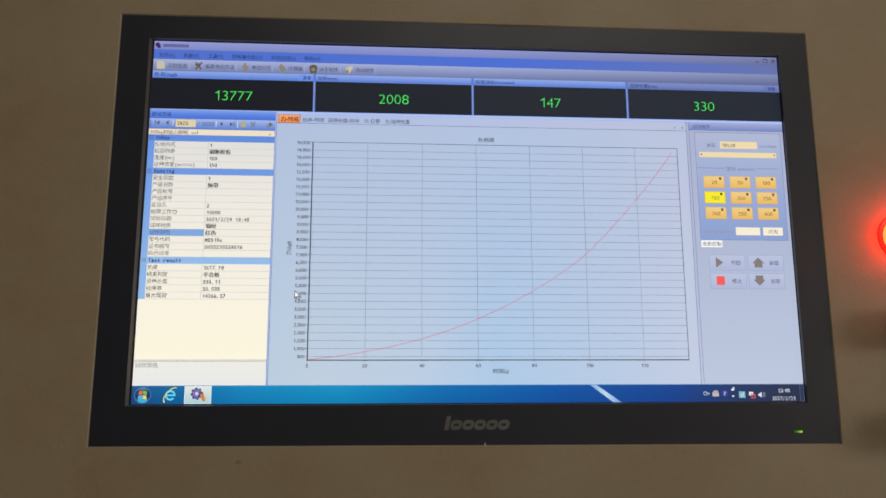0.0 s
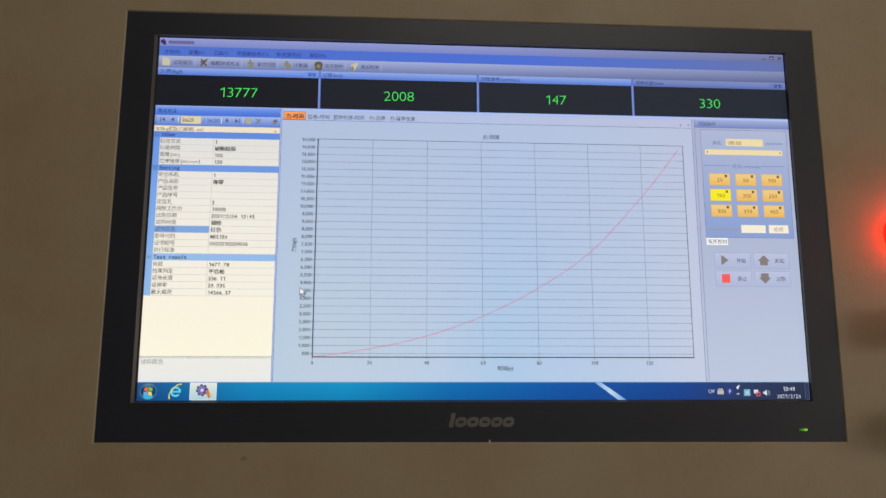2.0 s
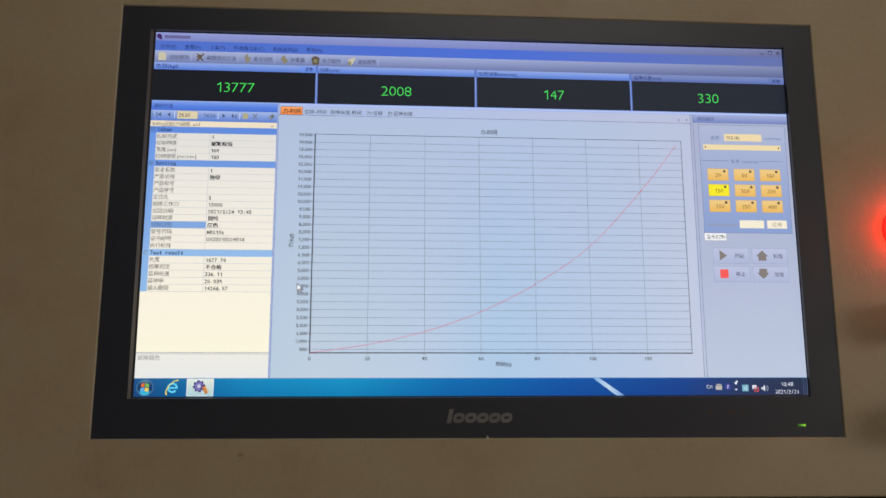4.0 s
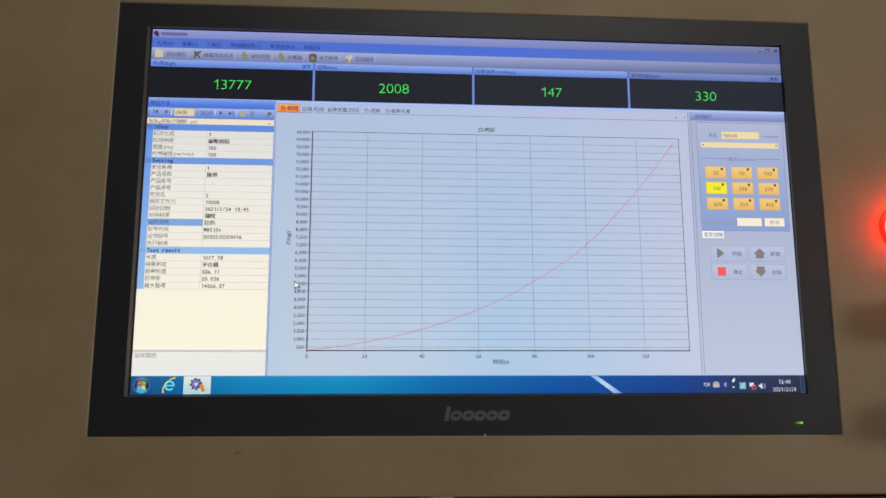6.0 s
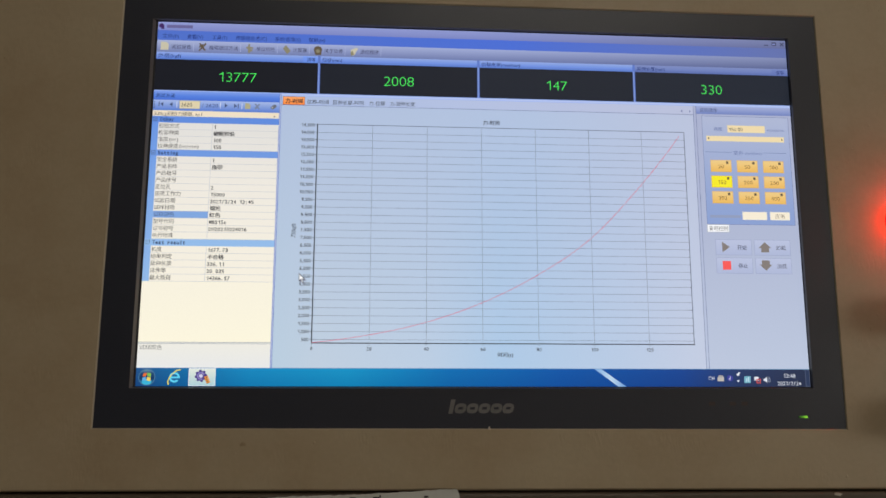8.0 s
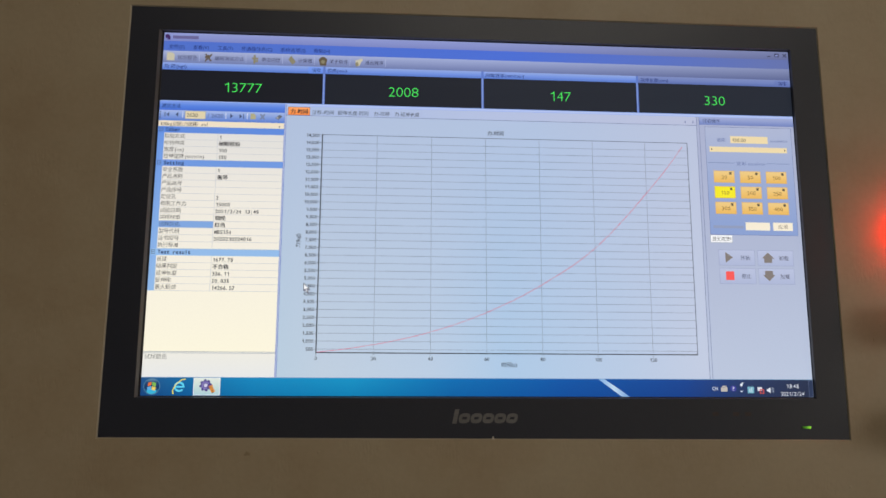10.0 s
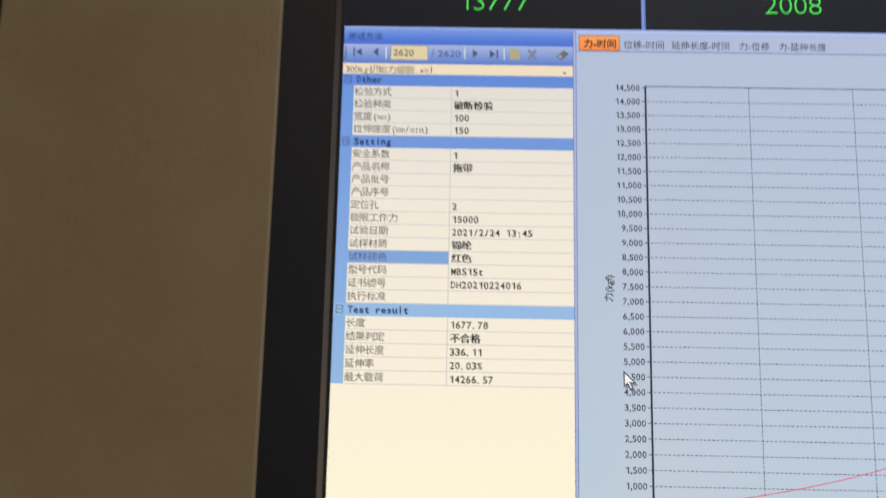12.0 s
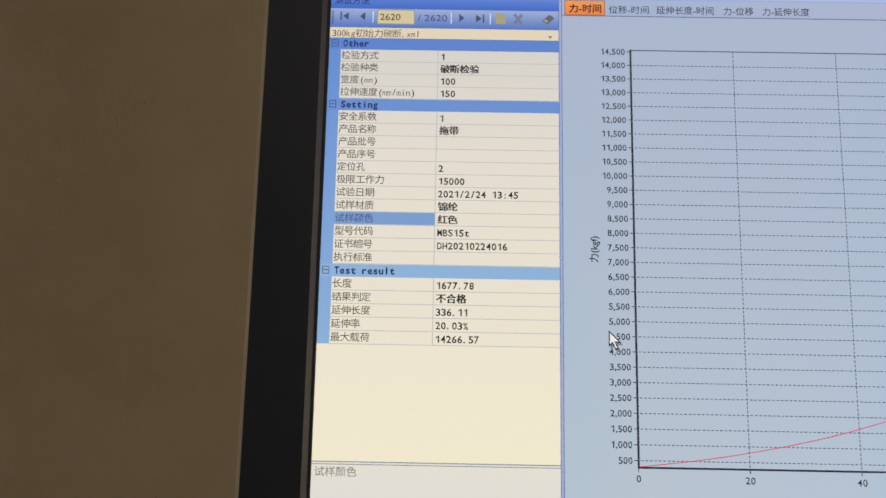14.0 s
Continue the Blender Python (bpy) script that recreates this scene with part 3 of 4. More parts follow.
GLOW_BTN = lit("active_button", [(0, (170, 206, 214)), (0.6, (206, 222, 216)), (1, (226, 232, 222))])
OLIVE = lit("icon_olive", (136, 131, 106))
BROWN = lit("icon_brown", (96, 84, 66))
SAND = lit("icon_sand", (198, 192, 168))
ORB = lit("orb_blue", [(0, (36, 140, 186)), (0.4, (16, 52, 96)), (0.75, (30, 70, 112)), (1, (110, 148, 176))])

# upper bands
pane("title_bar", 0, 1600, 0, 22, TITLE, 1)
pane("menu_bar", 0, 1600, 22, 48, MENU, 1)
pane("tool_bar", 0, 1600, 48, 79, TOOLS, 1)
pane("title_text_bar", 21, 84, 7.5, 15.5, lit("title_grey", (104, 100, 150)), 3, "short grey bar of title writing")
flat("title_icon", [disc(8, 10, 6, 10), [(8, 19), (15, 19), (15, 9), (10, 9)]], lit("icon_dark_purple", (66, 40, 96)), 3)
for body, a, b in (("文件(F)", 12, 51), ("查看(V)", 72, 110), ("工具(T)", 133, 169), ("传感器信息(C)", 190, 266), ("系统选项(S)", 287, 349), ("帮助(H)", 370, 410)):
    words("menu_word", body, a, b, 37.5, 12.5, lit("menu_ink", (30, 44, 110)) if a == 12 else bpy.data.materials["menu_ink"])
TOOL_INK = lit("tool_ink", (58, 62, 92))
for body, a, b in (("试验报告", 35, 83), ("编辑测试方法", 126, 197), ("单位切换", 241, 287), ("计算器", 331, 366), ("关于软件", 409, 455), ("退出程序", 498, 544)):
    words("tool_word", body, a, b, 65, 12.2, TOOL_INK)
    pane("tool_gap", b + 5, b + 6, 52, 75, LINE_PALE, 2)
# tool pictures
flat("report_icon", [[(9, 74), (28, 74), (28, 58), (22, 53), (9, 53)]], SAND, 3)
flat("edit_icon", [[(101, 54), (105, 54), (119, 72), (115, 74)], [(117, 53), (120, 56), (104, 75), (101, 72)], [(102, 60), (112, 56), (112, 62), (102, 66)]], BROWN, 3)
flat("unit_icon", [[(221, 53), (226, 53), (226, 76), (221, 76)][::-1], [(217, 60), (233, 60), (233, 65), (217, 65)][::-1], [(226, 66), (232, 66), (232, 72), (226, 72)][::-1]], OLIVE, 3)
flat("calculator_icon", [[(306, 62), (315, 54), (326, 68), (317, 76)][::-1], [(310, 56), (314, 53), (318, 58), (313, 61)][::-1]], OLIVE, 3)
flat("about_icon", [disc(393, 62, 10.5, 20, squash=0.85), [(384, 66), (402, 66), (401, 76), (386, 76)][::-1]], BROWN, 3)
flat("about_face", [disc(393, 66, 5, 14)], OLIVE, 4)
flat("exit_icon", [[(474, 60), (484, 56), (490, 60), (484, 74), (475, 76)][::-1], disc(488, 58, 4, 10)], SAND, 3)
flat("exit_leaf", [[(473, 68), (479, 63), (483, 72), (476, 77)][::-1]], OLIVE, 4)
for u, shape in ((1548, 0), (1569, 1), (1590, 2)):
    poly = [[[(u - 5, 15), (u + 5, 15), (u + 5, 12.5), (u - 5, 12.5)]],
            [[(u - 6, 15), (u + 6, 15), (u + 6, 5), (u - 6, 5)]],
            [[(u - 6, 14), (u - 4, 16), (u + 6, 7), (u + 4, 5)], [(u - 6, 7), (u - 4, 5), (u + 6, 14), (u + 4, 16)]]][shape]
    flat("window_button", poly, lit("window_ink", (62, 66, 96)) if shape == 0 else bpy.data.materials["window_ink"], 3)
pane("window_button_face", 1565, 1573, 9, 13, TITLE, 4)

# the four readings
for u0, u1, body, wide_u, head, hu, value, vu in ((0, 394, "", 0, "负荷(kgf)", (4, 59), "13777", (150, 246)), (400, 792, "", 0, "位移(mm)", (405, 453), "2008", (557, 634)),
                                                  (798, 1191, "", 0, "加载速率(mm/min)", (802, 901), "147", (966, 1020)), (1197, 1600, "", 0, "延伸长度(mm)", (1203, 1275), "330", (1366, 1424))):
    pane("reading_head", u0, u1, 79, 98, STRIP if u0 < 1000 else STRIP_PALE, 1)
    pane("reading_ground", u0, u1, 98, 178.5, HAZED_BLACKS[u0 // 395], 1)
    words("reading_name", head, *hu, 89, 11.5, lit("strip_ink", (28, 46, 112)) if u0 == 0 else bpy.data.materials["strip_ink"])
    typed("reading", value, (vu[0] + vu[1]) / 2 - 9.7 * len(value), 140.5, 36.5, GREEN, 3, bold=-0.018, half=19.4)
    if u1 < 1600:
        pane("split_bar", u1, u1 + 6, 79, 179, SPLIT, 1)
        pane("split_bar_shine", u1 + 1.5, u1 + 3.5, 98, 179, lit("split_shine", (136, 158, 214)) if u0 == 0 else bpy.data.materials["split_shine"], 2)
for a, b in ((367, 388), (1568, 1590)):
    pane("zero_button", a - 10, b + 5, 81, 97, lit("zero_button_light", [(0, (98, 136, 222)), (1, (120, 156, 236))] if a == 367 else [(0, (96, 114, 178)), (1, (112, 130, 190))]), 2)
    words("zero_word", "清零", a, b, 89.5, 11.5, bpy.data.materials["strip_ink"])
pane("lower_gap", 0, 1600, 178.5, 186, lit("gap_light", [(0, (150, 174, 236)), (0.5, (190, 204, 240)), (1, (120, 150, 224))]), 1)

# list pane
pane("pane_head", 0, 303, 181, 204, HEAD, 2)
words("pane_title", "测试方法", 5, 51, 193, 12, NAVY)
pane("record_bar", 0, 303, 204, 231, NAV, 2)
flat("grip_dots", [[(2, 208 + 4 * i + 2), (4, 208 + 4 * i + 2), (4, 208 + 4 * i), (2, 208 + 4 * i)] for i in range(5)], NAVY, 3)
NAV_INK = lit("record_ink", (72, 86, 126))
flat("first_arrow", [[(13, 221), (15, 221), (15, 209), (13, 209)], [(16.5, 215), (24, 220.5), (24, 209.5)]], NAV_INK, 3)
flat("back_arrow", [[(39, 215), (46, 221), (46, 209)]], NAV_INK, 3)
flat("next_arrow", [[(171, 209.5), (171, 221.5), (178, 215.5)]], NAV_INK, 3)
flat("last_arrow", [[(193.5, 210.5), (193.5, 221.5), (201, 216)], [(202.5, 222), (204.5, 222), (204.5, 210), (202.5, 210)]], NAV_INK, 3)
for u in (56, 160, 212):
    pane("bar_gap", u, u + 1, 208, 224, WHITE, 3)
pane("record_field", 62, 112, 205, 226, RECORD, 3)
outline("record_field_edge", 62, 112, 205, 226, lit("field_edge", (150, 150, 160)), 4)
words("record_number", "2620", 66, 93, 215.5, 13, TEXT, 5)
words("record_count", "/ 2620", 116, 155, 216, 13, lit("count_ink", (66, 84, 140)))
flat("page_icon", [[(220, 223), (233, 223), (233, 213), (229, 208), (220, 208)]], lit("page_gold", (176, 170, 134)), 3)
flat("cross_icon", [[(243, 221), (246, 224), (256, 211), (253, 208)], [(243, 210), (246, 208), (256, 222), (253, 224)]], lit("cross_grey", (120, 132, 160)), 3)
flat("rubber_icon", [[(281, 218), (288, 223), (298, 214), (291, 209)]], lit("rubber_grey", (104, 108, 118)), 3)
flat("rubber_face", [[(283.5, 217.6), (287, 220.2), (289.2, 218.2), (285.6, 215.6)]], lit("rubber_pale", (176, 176, 178)), 4)
pane("file_list", 0, 303, 231, 248, COMBO, 2)
typed("file_word", "300kg初始力破断.xml", 3, 239.5, 12.5, TEXT, 4)
flat("list_arrow", [[(289, 239.5), (292, 243.5), (295, 239.5)]], TAUPE, 3)

TOP_V, PITCH = 253.7, 17.03
row_v = lambda i: TOP_V + PITCH * i
pane("side_strip", 0, 15.5, 248, row_v(23.5), GROUP, 2)
for i, body, b, ink, bar in ((0, "Other", 54, NAVY, BAR_A), (5, "Setting", 69, NAVY, BAR_B), (18, "Test result", 96, NAVY, BAR_C)):
    pane("group_bar", 0, 303, row_v(i - 0.46), row_v(i + 0.5), bar, 3)
    typed("group_word", body, 18, row_v(i), 12.8, ink, bold=0.026, half=7.0)
    outline("fold_mark", 3, 12, row_v(i) - 5, row_v(i) + 5, NAV_INK, 4)
    pane("fold_dash", 5, 10, row_v(i) - 0.6, row_v(i) + 0.6, NAV_INK, 5)
pane("list_ground", 15.5, 303, row_v(0.5), row_v(23.5), SHEET, 2)
pane("list_ground", 0, 303, row_v(23.5), 798, SHEET_LOW, 2)
ITEMS = ["检验方式 1", "检验种类 破断检验", "宽度(mm) 100", "拉伸速度(mm/min) 150", "", "安全系数 1", "产品名称 拖带", "产品批号 ", "产品序号 ", "定位孔 2", "极限工作力 15000",
         "试验日期 2021/2/24_13:45", "试样材质 锦纶", "试样颜色 红色", "型号代码 MBS15t", "证书编号 DH20210224016", "执行标准 ", "", "长度 1677.78", "结果判定 不合格", "延伸长度 336.11", "延伸率 20.03%", "最大载荷 14266.57"]
for i, item in enumerate(ITEMS, 1):
    if not item:
        continue
    key, value = item.split(" ", 1)
    value = value.replace("_", " ")
    if key == "试样颜色":
        pane("highlight", 15.5, 144, row_v(i - 0.47), row_v(i + 0.47), SELECT, 4)
    typed("row_name", key, 16.5, row_v(i), 12.6, ROW_INK if key != "试样颜色" else NAV_INK, bold=0.003)
    if value:
        typed("row_value", value, 147, row_v(i) + 0.6, 12.6, DARK, bold=0.017, full=12.8, half=6.92)
    pane("row_rule", 15.5, 303, row_v(i + 0.5) - 0.45, row_v(i + 0.5) + 0.45, RULE, 3)
for a, b in ((0.5, 4.5), (5.5, 17.5), (18.5, 23.5)):
    pane("column_rule", 143.6, 144.6, row_v(a), row_v(b), RULE, 3)
for v, w in ((797.4, 1.3), (800.6, 1.0)):
    pane("note_rule", 0, 303, v, v + w, NOTE_LINE, 3)
pane("note_ground", 0, 303, 798, 857, NOTE, 2)
words("note_word", "试样颜色", 4, 55, 810, 13, PALE_TEXT)
pane("pane_edge", 303, 303.9, 181, 857, SPLIT, 3)
pane("pane_edge_fill", 303.9, 306.7, 181, 857, LINE_PALE, 2)
pane("pane_edge", 306.7, 307.6, 181, 857, SPLIT, 3)

# chart pane
pane("tab_strip", 307.6, 1344, 186, 209.5, TABS, 2)
pane("tab_rule", 307.6, 1344, 209, 210, LINE, 3)
pane("chosen_tab", 311, 365, 187.5, 209, ORANGE, 3)
outline("chosen_tab_edge", 311, 365, 187.5, 209, lit("tab_edge", (150, 110, 96)), 4)
words("tab_word", "力-时间", 317, 360, 199.5, 13, DARK, 5, bold=0.022)
for body, a, b in (("位移-时间", 370, 423), ("延伸长度-时间", 433, 509), ("力-位移", 522, 562), ("力-延伸长度", 574, 636)):
    words("tab_word", body, a, b, 200.5, 12.4, AXIS_INK, bold=0.004)
    pane("tab_gap", b + 4, b + 4.8, 193, 207, LINE_PALE, 3)
flat("tab_scroll_arrow", [[(1312, 201), (1316, 205), (1316, 197)]], LINE, 3)
flat("tab_scroll_arrow", [[(1334, 197), (1334, 205), (1338, 201)]], LINE, 3)
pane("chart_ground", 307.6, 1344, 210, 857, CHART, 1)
words("chart_title", "力-时间", 806, 847, 244.5, 13, AXIS_INK, bold=0.014)
CL, CR, CT, CB = 397.4, 1317.0, 258.0, 798.4
value_v = lambda f: 260.0 + (14500 - f) / 500 * 18.93
time_u = lambda s: 397.2 + 6.745 * s


def dashes(a, b, on=3.2, off=2.2):
    k, out = a, []
    while k < b:
        out.append((k, min(k + on, b)))
        k += on + off
    return out


for i in range(29):
    f = 500 + 500 * i
    v = value_v(f)
    if i < 28:
        flat("grid_line", [[(p, v + 0.56), (q, v + 0.56), (q, v - 0.56), (p, v - 0.56)] for p, q in dashes(CL + 3, CR)], GRID, 2)
    pane("axis_tick", CL - 5, CL, v - 0.5, v + 0.5, AXIS, 3)
    body = f"{f:,}"
    typed("axis_number", body, 0, v, 11.6, AXIS_INK, 3, bold=0.012, half=6.0, thin=3.0, right=390.5)
for s in range(20, 121, 20):
    u = time_u(s)
    flat("grid_line", [[(u - 0.56, q), (u + 0.56, q), (u + 0.56, p), (u - 0.56, p)] for p, q in dashes(CT, CB)], GRID, 2)
for s in range(0, 121, 20):
    u, body = time_u(s), str(s)
    pane("axis_tick", u - 0.5, u + 0.5, CB, CB + 5, AXIS, 3)
    typed("axis_number", body, u - 3.2 * len(body), 811.5, 12.0, AXIS_INK, 3, bold=0.008, half=6.4)
pane("axis_line", CL - 1.3, CL + 1.3, CT - 1, CB + 1, AXIS, 4)
pane("axis_line", CL - 1.3, CR + 1, CB - 1.2, CB + 1.2, AXIS, 4)
pane("axis_line", CL, CR, CT - 0.7, CT + 0.7, AXIS_THIN, 3)
pane("axis_line", CR - 0.8, CR + 0.8, CT, CB, AXIS_THIN, 3)
words("axis_title", "时间(s)", 837, 874, 825, 12.5, AXIS_INK, bold=0.014)
words("axis_title", "力(kgf)", 545, 511, 346.5, 12.5, AXIS_INK, bold=0.012, turn=True)


def load_curve():
    """The load over time: a smooth rise up to the break."""
    knots = [(-20, 10), (0, 300), (20, 800), (40, 1620), (60, 2900), (80, 4720), (100, 7200), (120, 11000), (134.3, 14266), (146, 17600)]
    line = []
    for a, b, c, d in zip(knots, knots[1:], knots[2:], knots[3:]):
        for i in range(10):
            k = i / 10
            slope_b, slope_c = (c[1] - a[1]) / (c[0] - a[0]) * (c[0] - b[0]), (d[1] - b[1]) / (d[0] - b[0]) * (c[0] - b[0])
            f = (2 * k**3 - 3 * k**2 + 1) * b[1] + (k**3 - 2 * k**2 + k) * slope_b + (3 * k**2 - 2 * k**3) * c[1] + (k**3 - k**2) * slope_c
            line.append((time_u(b[0] + (c[0] - b[0]) * k), value_v(f)))
    line.append((time_u(134.3), value_v(14266)))
    quads = []
    for (ua, va), (ub, vb) in zip(line, line[1:]):
        n = math.hypot(ub - ua, vb - va) / 0.52
        du, dv = (vb - va) / n, -(ub - ua) / n
        quads.append([(ua + du, va + dv), (ub + du, vb + dv), (ub - du, vb - dv), (ua - du, va - dv)])
    flat("load_curve", quads, RED, 4, "thin red load curve")


load_curve()
flat("pointer_shadow", [[(365.4, 634), (365.4, 655), (370.2, 651), (373.7, 659), (377.7, 657), (374.2, 649.5), (381.2, 649.5)]], lit("pointer_shade", (128, 132, 150)), 5)
flat("pointer_edge", [[(363.2, 631), (363.2, 652), (368, 648), (371.5, 656), (375.5, 654), (372, 646.5), (379, 646.5)]], AXIS, 6)
flat("pointer", [[(364.6, 634.5), (364.6, 648.6), (368.3, 645.6), (371.8, 653.4), (373.6, 652.4), (370, 645), (375.6, 645)]], WHITE, 7)

# control pane
pane("pane_edge", 1344, 1345, 186, 857, LINE, 3)
pane("pane_edge_fill", 1345, 1351, 186, 857, SIDE, 2)
pane("pane_edge", 1351, 1352, 186, 857, LINE, 3)
pane("side_ground", 1352, 1600, 207, 857, SIDE, 1)
pane("side_head", 1352, 1600, 186, 207, HEAD_PALE, 2)
words("side_title", "试验操作", 1361, 1407, 196.5, 12, NAV_INK)
pane("group_box", 1365, 1592, 212, 497, BOXED, 2)
outline("group_box_edge", 1365, 1592, 212, 497, LINE, 3)
words("speed_word", "速度:", 1395, 1420, 247, 11.5, LINE)
pane("speed_field", 1431, 1529, 236, 255, FIELD, 3)
typed("speed_number", "150.00", 1434, 246.5, 13.0, TEXT, 4, half=6.8, thin=3.5)
words("speed_unit", "mm/min", 1535, 1580, 246.5, 10.5, LINE)
pane("slide_bar", 1375, 1578, 265, 279, FIELD, 3)
flat("slide_arrow", [[(1378, 272), (1382, 275), (1382, 269)]], TEXT, 4)
flat("slide_arrow", [[(1571, 269), (1571, 275), (1575, 272)]], TEXT, 4)
pane("group_rule", 1370, 1440, 307.4, 308.6, LINE, 3)
pane("group_rule", 1523, 1582, 307.4, 308.6, LINE, 3)
words("group_name", "变形 mm/min", 1443, 1517, 309.5, 11.5, LINE)
for i, body in enumerate(("20", "50", "100", "150", "200", "250", "300", "350", "400")):
    u0, v0 = 1382 + 68 * (i % 3), 329 + 41 * (i // 3)
    pane("speed_button", u0, u0 + 54, v0, v0 + 31.5, YELLOW if body == "150" else AMBER, 3, "bright yellow lit button" if body == "150" else "")
    outline("speed_button_edge", u0, u0 + 54, v0, v0 + 31.5, lit("button_edge", (222, 170, 96)) if i == 0 else bpy.data.materials["button_edge"], 4)
    typed("button_number", body, u0 + 27 - 3.8 * len(body), v0 + 17, 13.5, lit("button_ink", (138, 100, 56)) if i == 0 else bpy.data.materials["button_ink"], 4, half=7.6)
    pane("button_mark", u0 + 40.5, u0 + 46.5, v0 + 3.5, v0 + 10, BROWN, 4)
pane("set_bar", 1374, 1452, 472.5, 479.5, lit("set_grey", (146, 157, 188)), 3, "grey bar of small writing")
pane("set_field", 1457, 1520, 463.5, 484, CREAM_BTN, 3)
pane("set_button", 1528, 1579, 463, 484, CREAM_BTN, 3)
words("set_word", "应用", 1541, 1565, 474, 12, lit("set_ink", (150, 138, 120)))
pane("hint_box", 1364.5, 1421, 497, 517, WHITE, 4)
outline("hint_edge", 1364.5, 1421, 497, 517, RULE_DARK, 5)
words("hint_word", "变形控制", 1369, 1417, 507.5, 12.4, TEXT, 6)
PALE_INK = lit("pale_act_ink", (96, 98, 118))
ACT_LINE = lit("act_frame_line", (150, 160, 196))
for i, (body, u0, v0) in enumerate((("开始", 1383, 535), ("卸载", 1482, 535), ("停止", 1383, 581.5), ("加载", 1482, 581.5))):
    pane("act_button", u0, u0 + 92.5, v0, v0 + 40, lit("act_ground", [(0, (174, 184, 215)), (1, (187, 195, 222))]) if i == 0 else bpy.data.materials["act_ground"], 2)
    outline("act_edge", u0, u0 + 92.5, v0, v0 + 40, ACT_LINE, 3)
    words("act_word", body, u0 + 55.5, u0 + 80, v0 + 20.5, 12.6, TOOL_INK if i % 2 == 0 else PALE_INK)
flat("start_mark", [[(1400, 541), (1400, 568), (1419, 554.5)]], TAUPE, 4)
flat("up_mark", [[(1493, 556), (1509, 541), (1525, 556)], [(1499, 567), (1519, 567), (1519, 556), (1499, 556)]], TAUPE, 4)
pane("stop_mark", 1399, 1420, 590, 612, STOP, 4)
flat("down_mark", [[(1493, 598), (1509, 613.5), (1525, 598)], [(1499, 598), (1519, 598), (1519, 587.5), (1499, 587.5)]], TAUPE, 4)

# task bar
pane("task_bar", 0, 1600, 857, 900, TASK, 1)
pane("task_bar_top", 0, 1600, 857, 858.4, lit("task_top", (110, 150, 186)), 2)
flat("light_streak", [[(1070, 858.4), (1086, 858.4), (1146, 900), (1126, 900)]], STREAK, 2)
def arc_band(u, v, r0, r1, a0, a1, n=22):
    out = []
    for i in range(n):
        p, q = a0 + (a1 - a0) * i / n, a0 + (a1 - a0) * (i + 1) / n
        out.append([(u + r * math.cos(a), v - r * math.sin(a)) for r, a in ((r0, p), (r1, p), (r1, q), (r0, q))])
    return out


flat("start_orb", [disc(25, 879, 18.5, 36)], ORB, 3)
flat("orb_ring", arc_band(25, 879, 17.2, 19.0, 0, 2 * math.pi, 36), lit("orb_rim", (78, 122, 156)), 4)
flat("orb_glow", [disc(25, 890, 11, 24, squash=0.55)], lit("orb_low_glow", (58, 178, 214)), 4)
flat("orb_quarter", [[(15.5, 878), (23.8, 876.5), (24.3, 868.5), (17, 870.5)]], lit("orb_orange", (232, 112, 48)), 5)
flat("orb_quarter", [[(25.4, 876.4), (34, 878.6), (34.8, 871), (26, 868.2)]], lit("orb_green", (126, 184, 84)), 5)
flat("orb_quarter", [[(15, 887), (23.4, 886.4), (23.6, 878.4), (15.2, 880)]], lit("orb_pale", (104, 172, 226)), 5)
flat("orb_quarter", [[(25, 886.6), (33.4, 888.6), (34, 880.4), (25.2, 878.2)]], GOLD, 5)
flat("browser_icon", arc_band(87, 879.5, 7.3, 12.0, 0.15, 5.6) + [[(76, 881.5), (99, 881.5), (99, 877.5), (76, 877.5)]], CYAN, 3)
flat("browser_icon_band", [[(72, 896), (76, 896.5), (73.5, 888), (71, 888)], [(71, 888), (73.5, 888), (80, 875), (76.5, 876)], [(76.5, 876), (80, 875), (92, 864.5), (90, 862.5)], [(90, 862.5), (92, 864.5), (101, 863), (99.5, 860.5)]], lit("band_gold", (232, 214, 90)), 4)
pane("active_button", 119, 180, 858.6, 899, GLOW_BTN, 3)
outline("active_button_edge", 119, 180, 858.6, 899, WHITE, 4)
gear = []
for i in range(40):
    a = 2 * math.pi * i / 40
    r = 14.2 if i % 5 < 3 else 11
    gear.append((147 + r * math.cos(-a), 876 + r * math.sin(-a)))
flat("gear_icon", [gear], PURPLE, 5)
flat("gear_face", arc_band(147, 876, 6.5, 8.8, 0.4, 5.2, 16), lit("gear_lilac", (150, 140, 206)), 6)
flat("gear_hole", [disc(147, 876, 4.5, 14)], lit("gear_pale", (206, 204, 226)), 6)
flat("screw_icon", [[(154 + 2 * i, 878 + 4 * i), (163 + 2 * i, 875 + 4 * i), (163 + 2 * i, 878 + 4 * i), (154 + 2 * i, 881 + 4 * i)][::-1] for i in range(4)], lit("screw_orange", (238, 150, 54)), 7)
flat("screw_core", [[(155, 880), (161, 876), (167, 892), (162, 894)][::-1]], BROWN, 6)
TRAY = lit("tray_white", (222, 226, 234))
words("language_mark", "CH", 1348, 1362, 879.5, 12.5, TRAY, 3)
flat("keyboard_icon", [[(1370, 887), (1386, 887), (1386, 877), (1370, 877)], [(1373, 876), (1384, 876), (1384, 873), (1373, 873)]], lit("tray_grey_keys", (190, 184, 176)), 3)
flat("help_icon", [disc(1401, 879.5, 7.5, 20)], lit("help_blue", (64, 66, 152)), 3)
words("help_mark", "?", 1398.5, 1403.5, 880, 12, TRAY, 4)
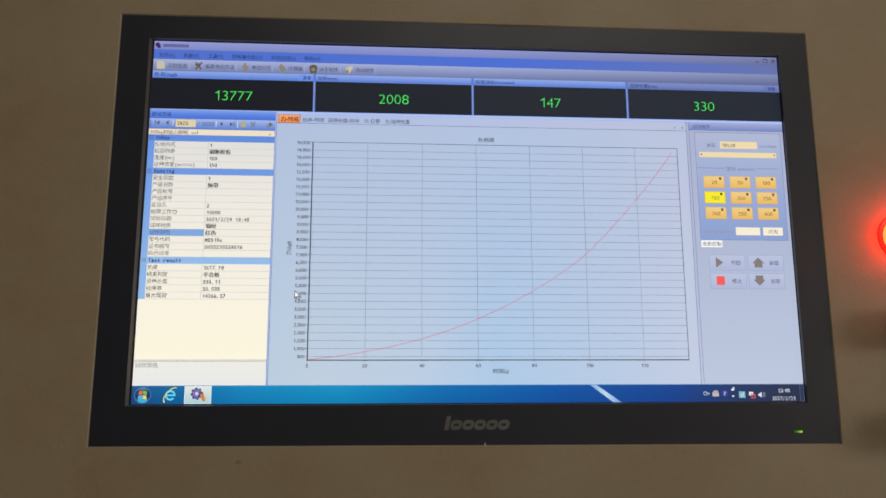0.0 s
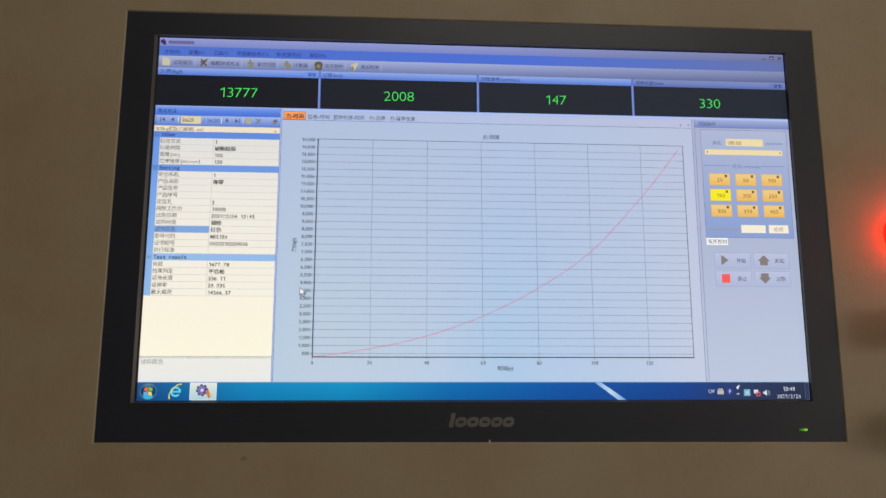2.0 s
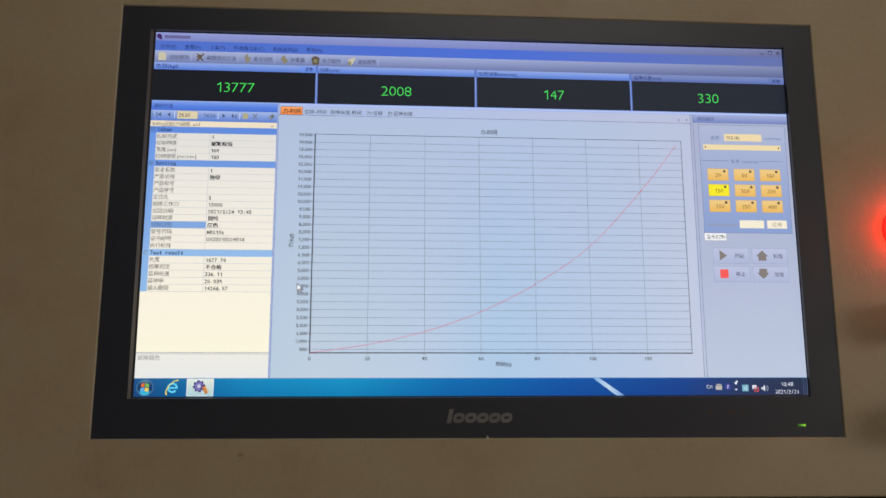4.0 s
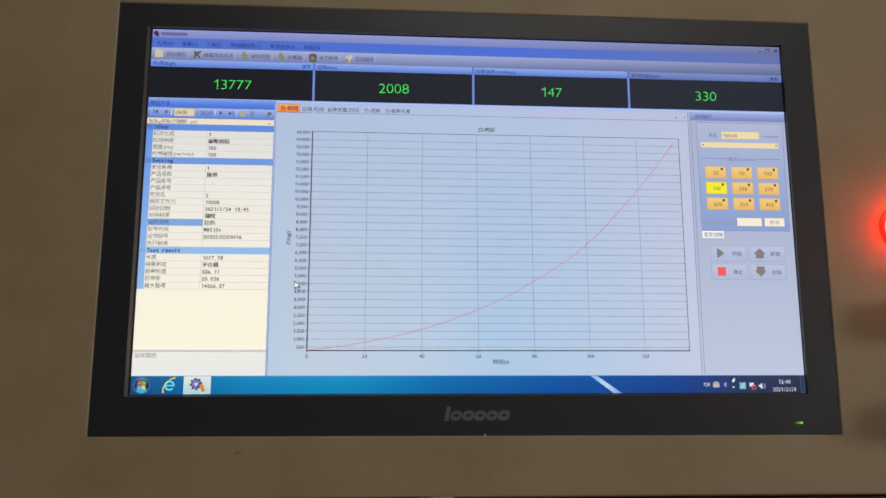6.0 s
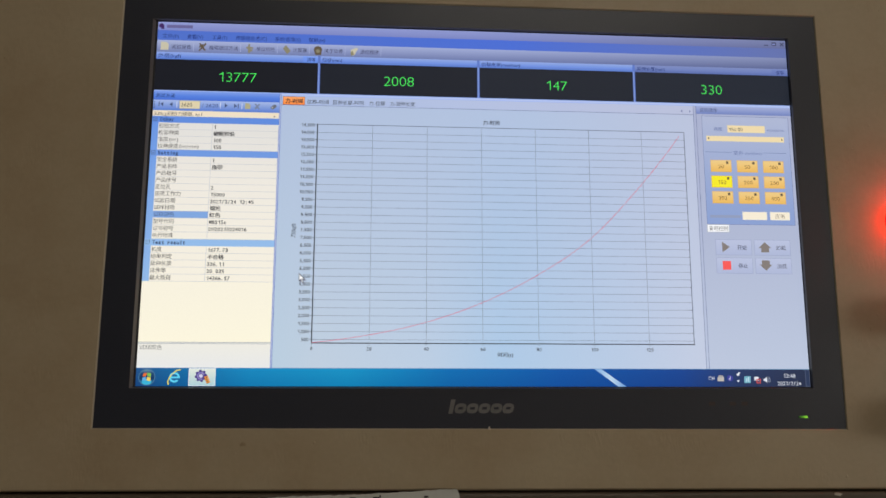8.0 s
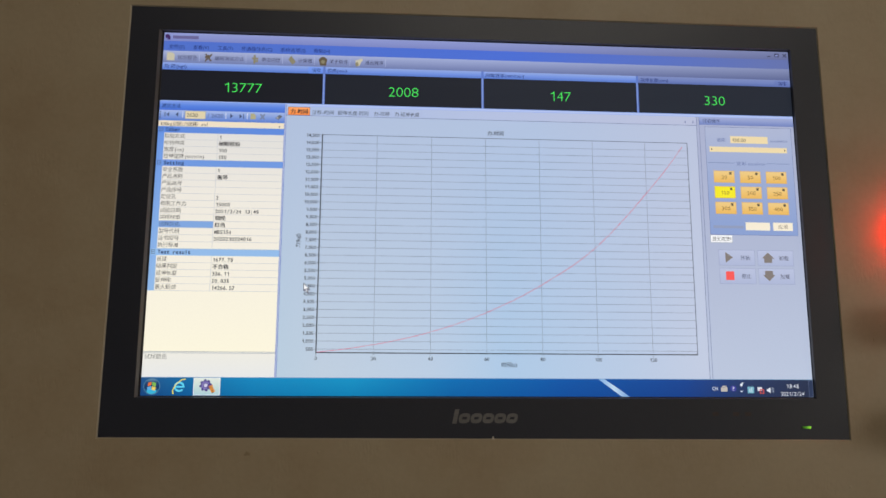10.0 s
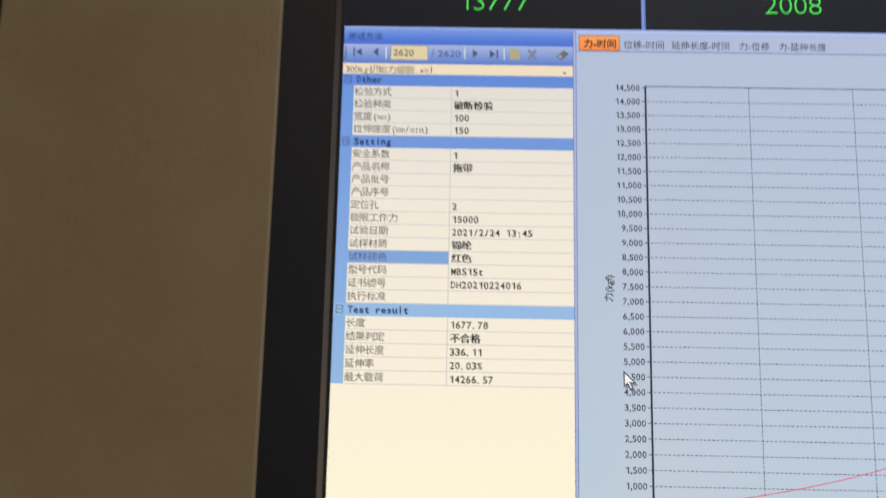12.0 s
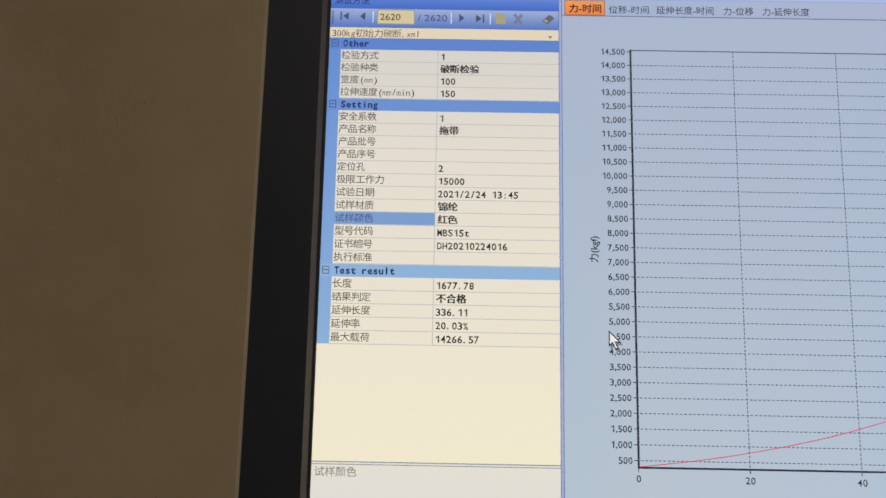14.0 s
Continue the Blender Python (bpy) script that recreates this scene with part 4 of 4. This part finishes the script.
flat("tray_dots", [disc(1421, 871, 3.4, 12), [(1422, 869), (1426, 869), (1426, 865), (1422, 865)], [(1417, 885), (1421, 889), (1425, 885)]], TRAY, 3)
flat("tray_picture", [[(1436, 891), (1452, 891), (1452, 875), (1436, 875)]], lit("tray_teal", (116, 176, 196)), 3)
flat("tray_picture_mark", [[(1440, 888), (1443, 888), (1443, 880), (1440, 880)], [(1445, 888), (1448, 888), (1448, 877), (1445, 877)]], lit("tray_pale_blue", (188, 214, 226)), 4)
flat("network_icon", [[(1461, 885), (1472, 885), (1472, 876), (1461, 876)]], TRAY, 3)
outline("network_screen", 1466, 1477, 881, 892, lit("network_red", (206, 84, 82)), 4, 2.5)
flat("speaker_icon", [[(1484, 881), (1487, 881), (1493, 876), (1493, 891), (1487, 886), (1484, 886)][::-1]], TRAY, 3)
flat("sound_waves", arc_band(1492, 883.5, 5, 6.3, -0.9, 0.9, 6) + arc_band(1492, 883.5, 8, 9.3, -0.9, 0.9, 6), lit("tray_grey", (150, 160, 180)), 3)
typed("clock_time", "13:48", 1533, 873.5, 13.5, TRAY, 3, half=7.0, thin=3.6)
typed("clock_date", "2021/2/24", 1518, 892, 13.5, TRAY, 3, half=6.6)
pane("desktop_button", 1589, 1600, 859, 900, lit("desktop_button_light", (46, 58, 88)), 2)
outline("desktop_button_edge", 1589, 1600, 859, 900, lit("desktop_button_rim", (96, 106, 130)), 3)

# ---- marks on the bezel ----


def maker_mark():
    """Plain leaning grey shapes, a bar and five ovals, where the maker's name is printed."""
    y = -0.0028
    part("maker_mark", prism(mm((-22.6, -17.2), (-19.8, -17.2), (-17.8, -8.2), (-20.6, -8.2)), y - 0.0002, y), LOGO_GREY, monitor)
    for i in range(5):
        c, oval = -14.6 + i * 7.75, []
        for k in range(28):
            a = 2 * math.pi * k / 28
            p, q = 3.7 * math.copysign(abs(math.cos(a)) ** 0.8, math.cos(a)), 3.2 * math.copysign(abs(math.sin(a)) ** 0.8, math.sin(a))
            oval.append((c + p + 0.22 * q, -13.9 + q))
        part("maker_mark", prism(mm(*oval), y - 0.0002, y), LOGO_GREY, monitor)
        part("maker_mark_slit", prism(mm((c - 1.7, -14.6), (c + 1.3, -14.6), (c + 1.7, -13.0), (c - 1.3, -13.0)), y - 0.0003, y - 0.0001), BLACK_PLASTIC, monitor)


maker_mark()
part("power_light", box(0.2102, 0.2165, -0.0034, -0.0026, BASE - 0.0204, BASE - 0.0190, 0.0002), LED_GREEN, monitor, "small lit green power light")
for x in (0.1500, 0.1640, 0.1720):
    part("button_mark", box(x, x + 0.0042, -0.00285, -0.0026, BASE - 0.0122, BASE - 0.0098), FAINT_PRINT, monitor)
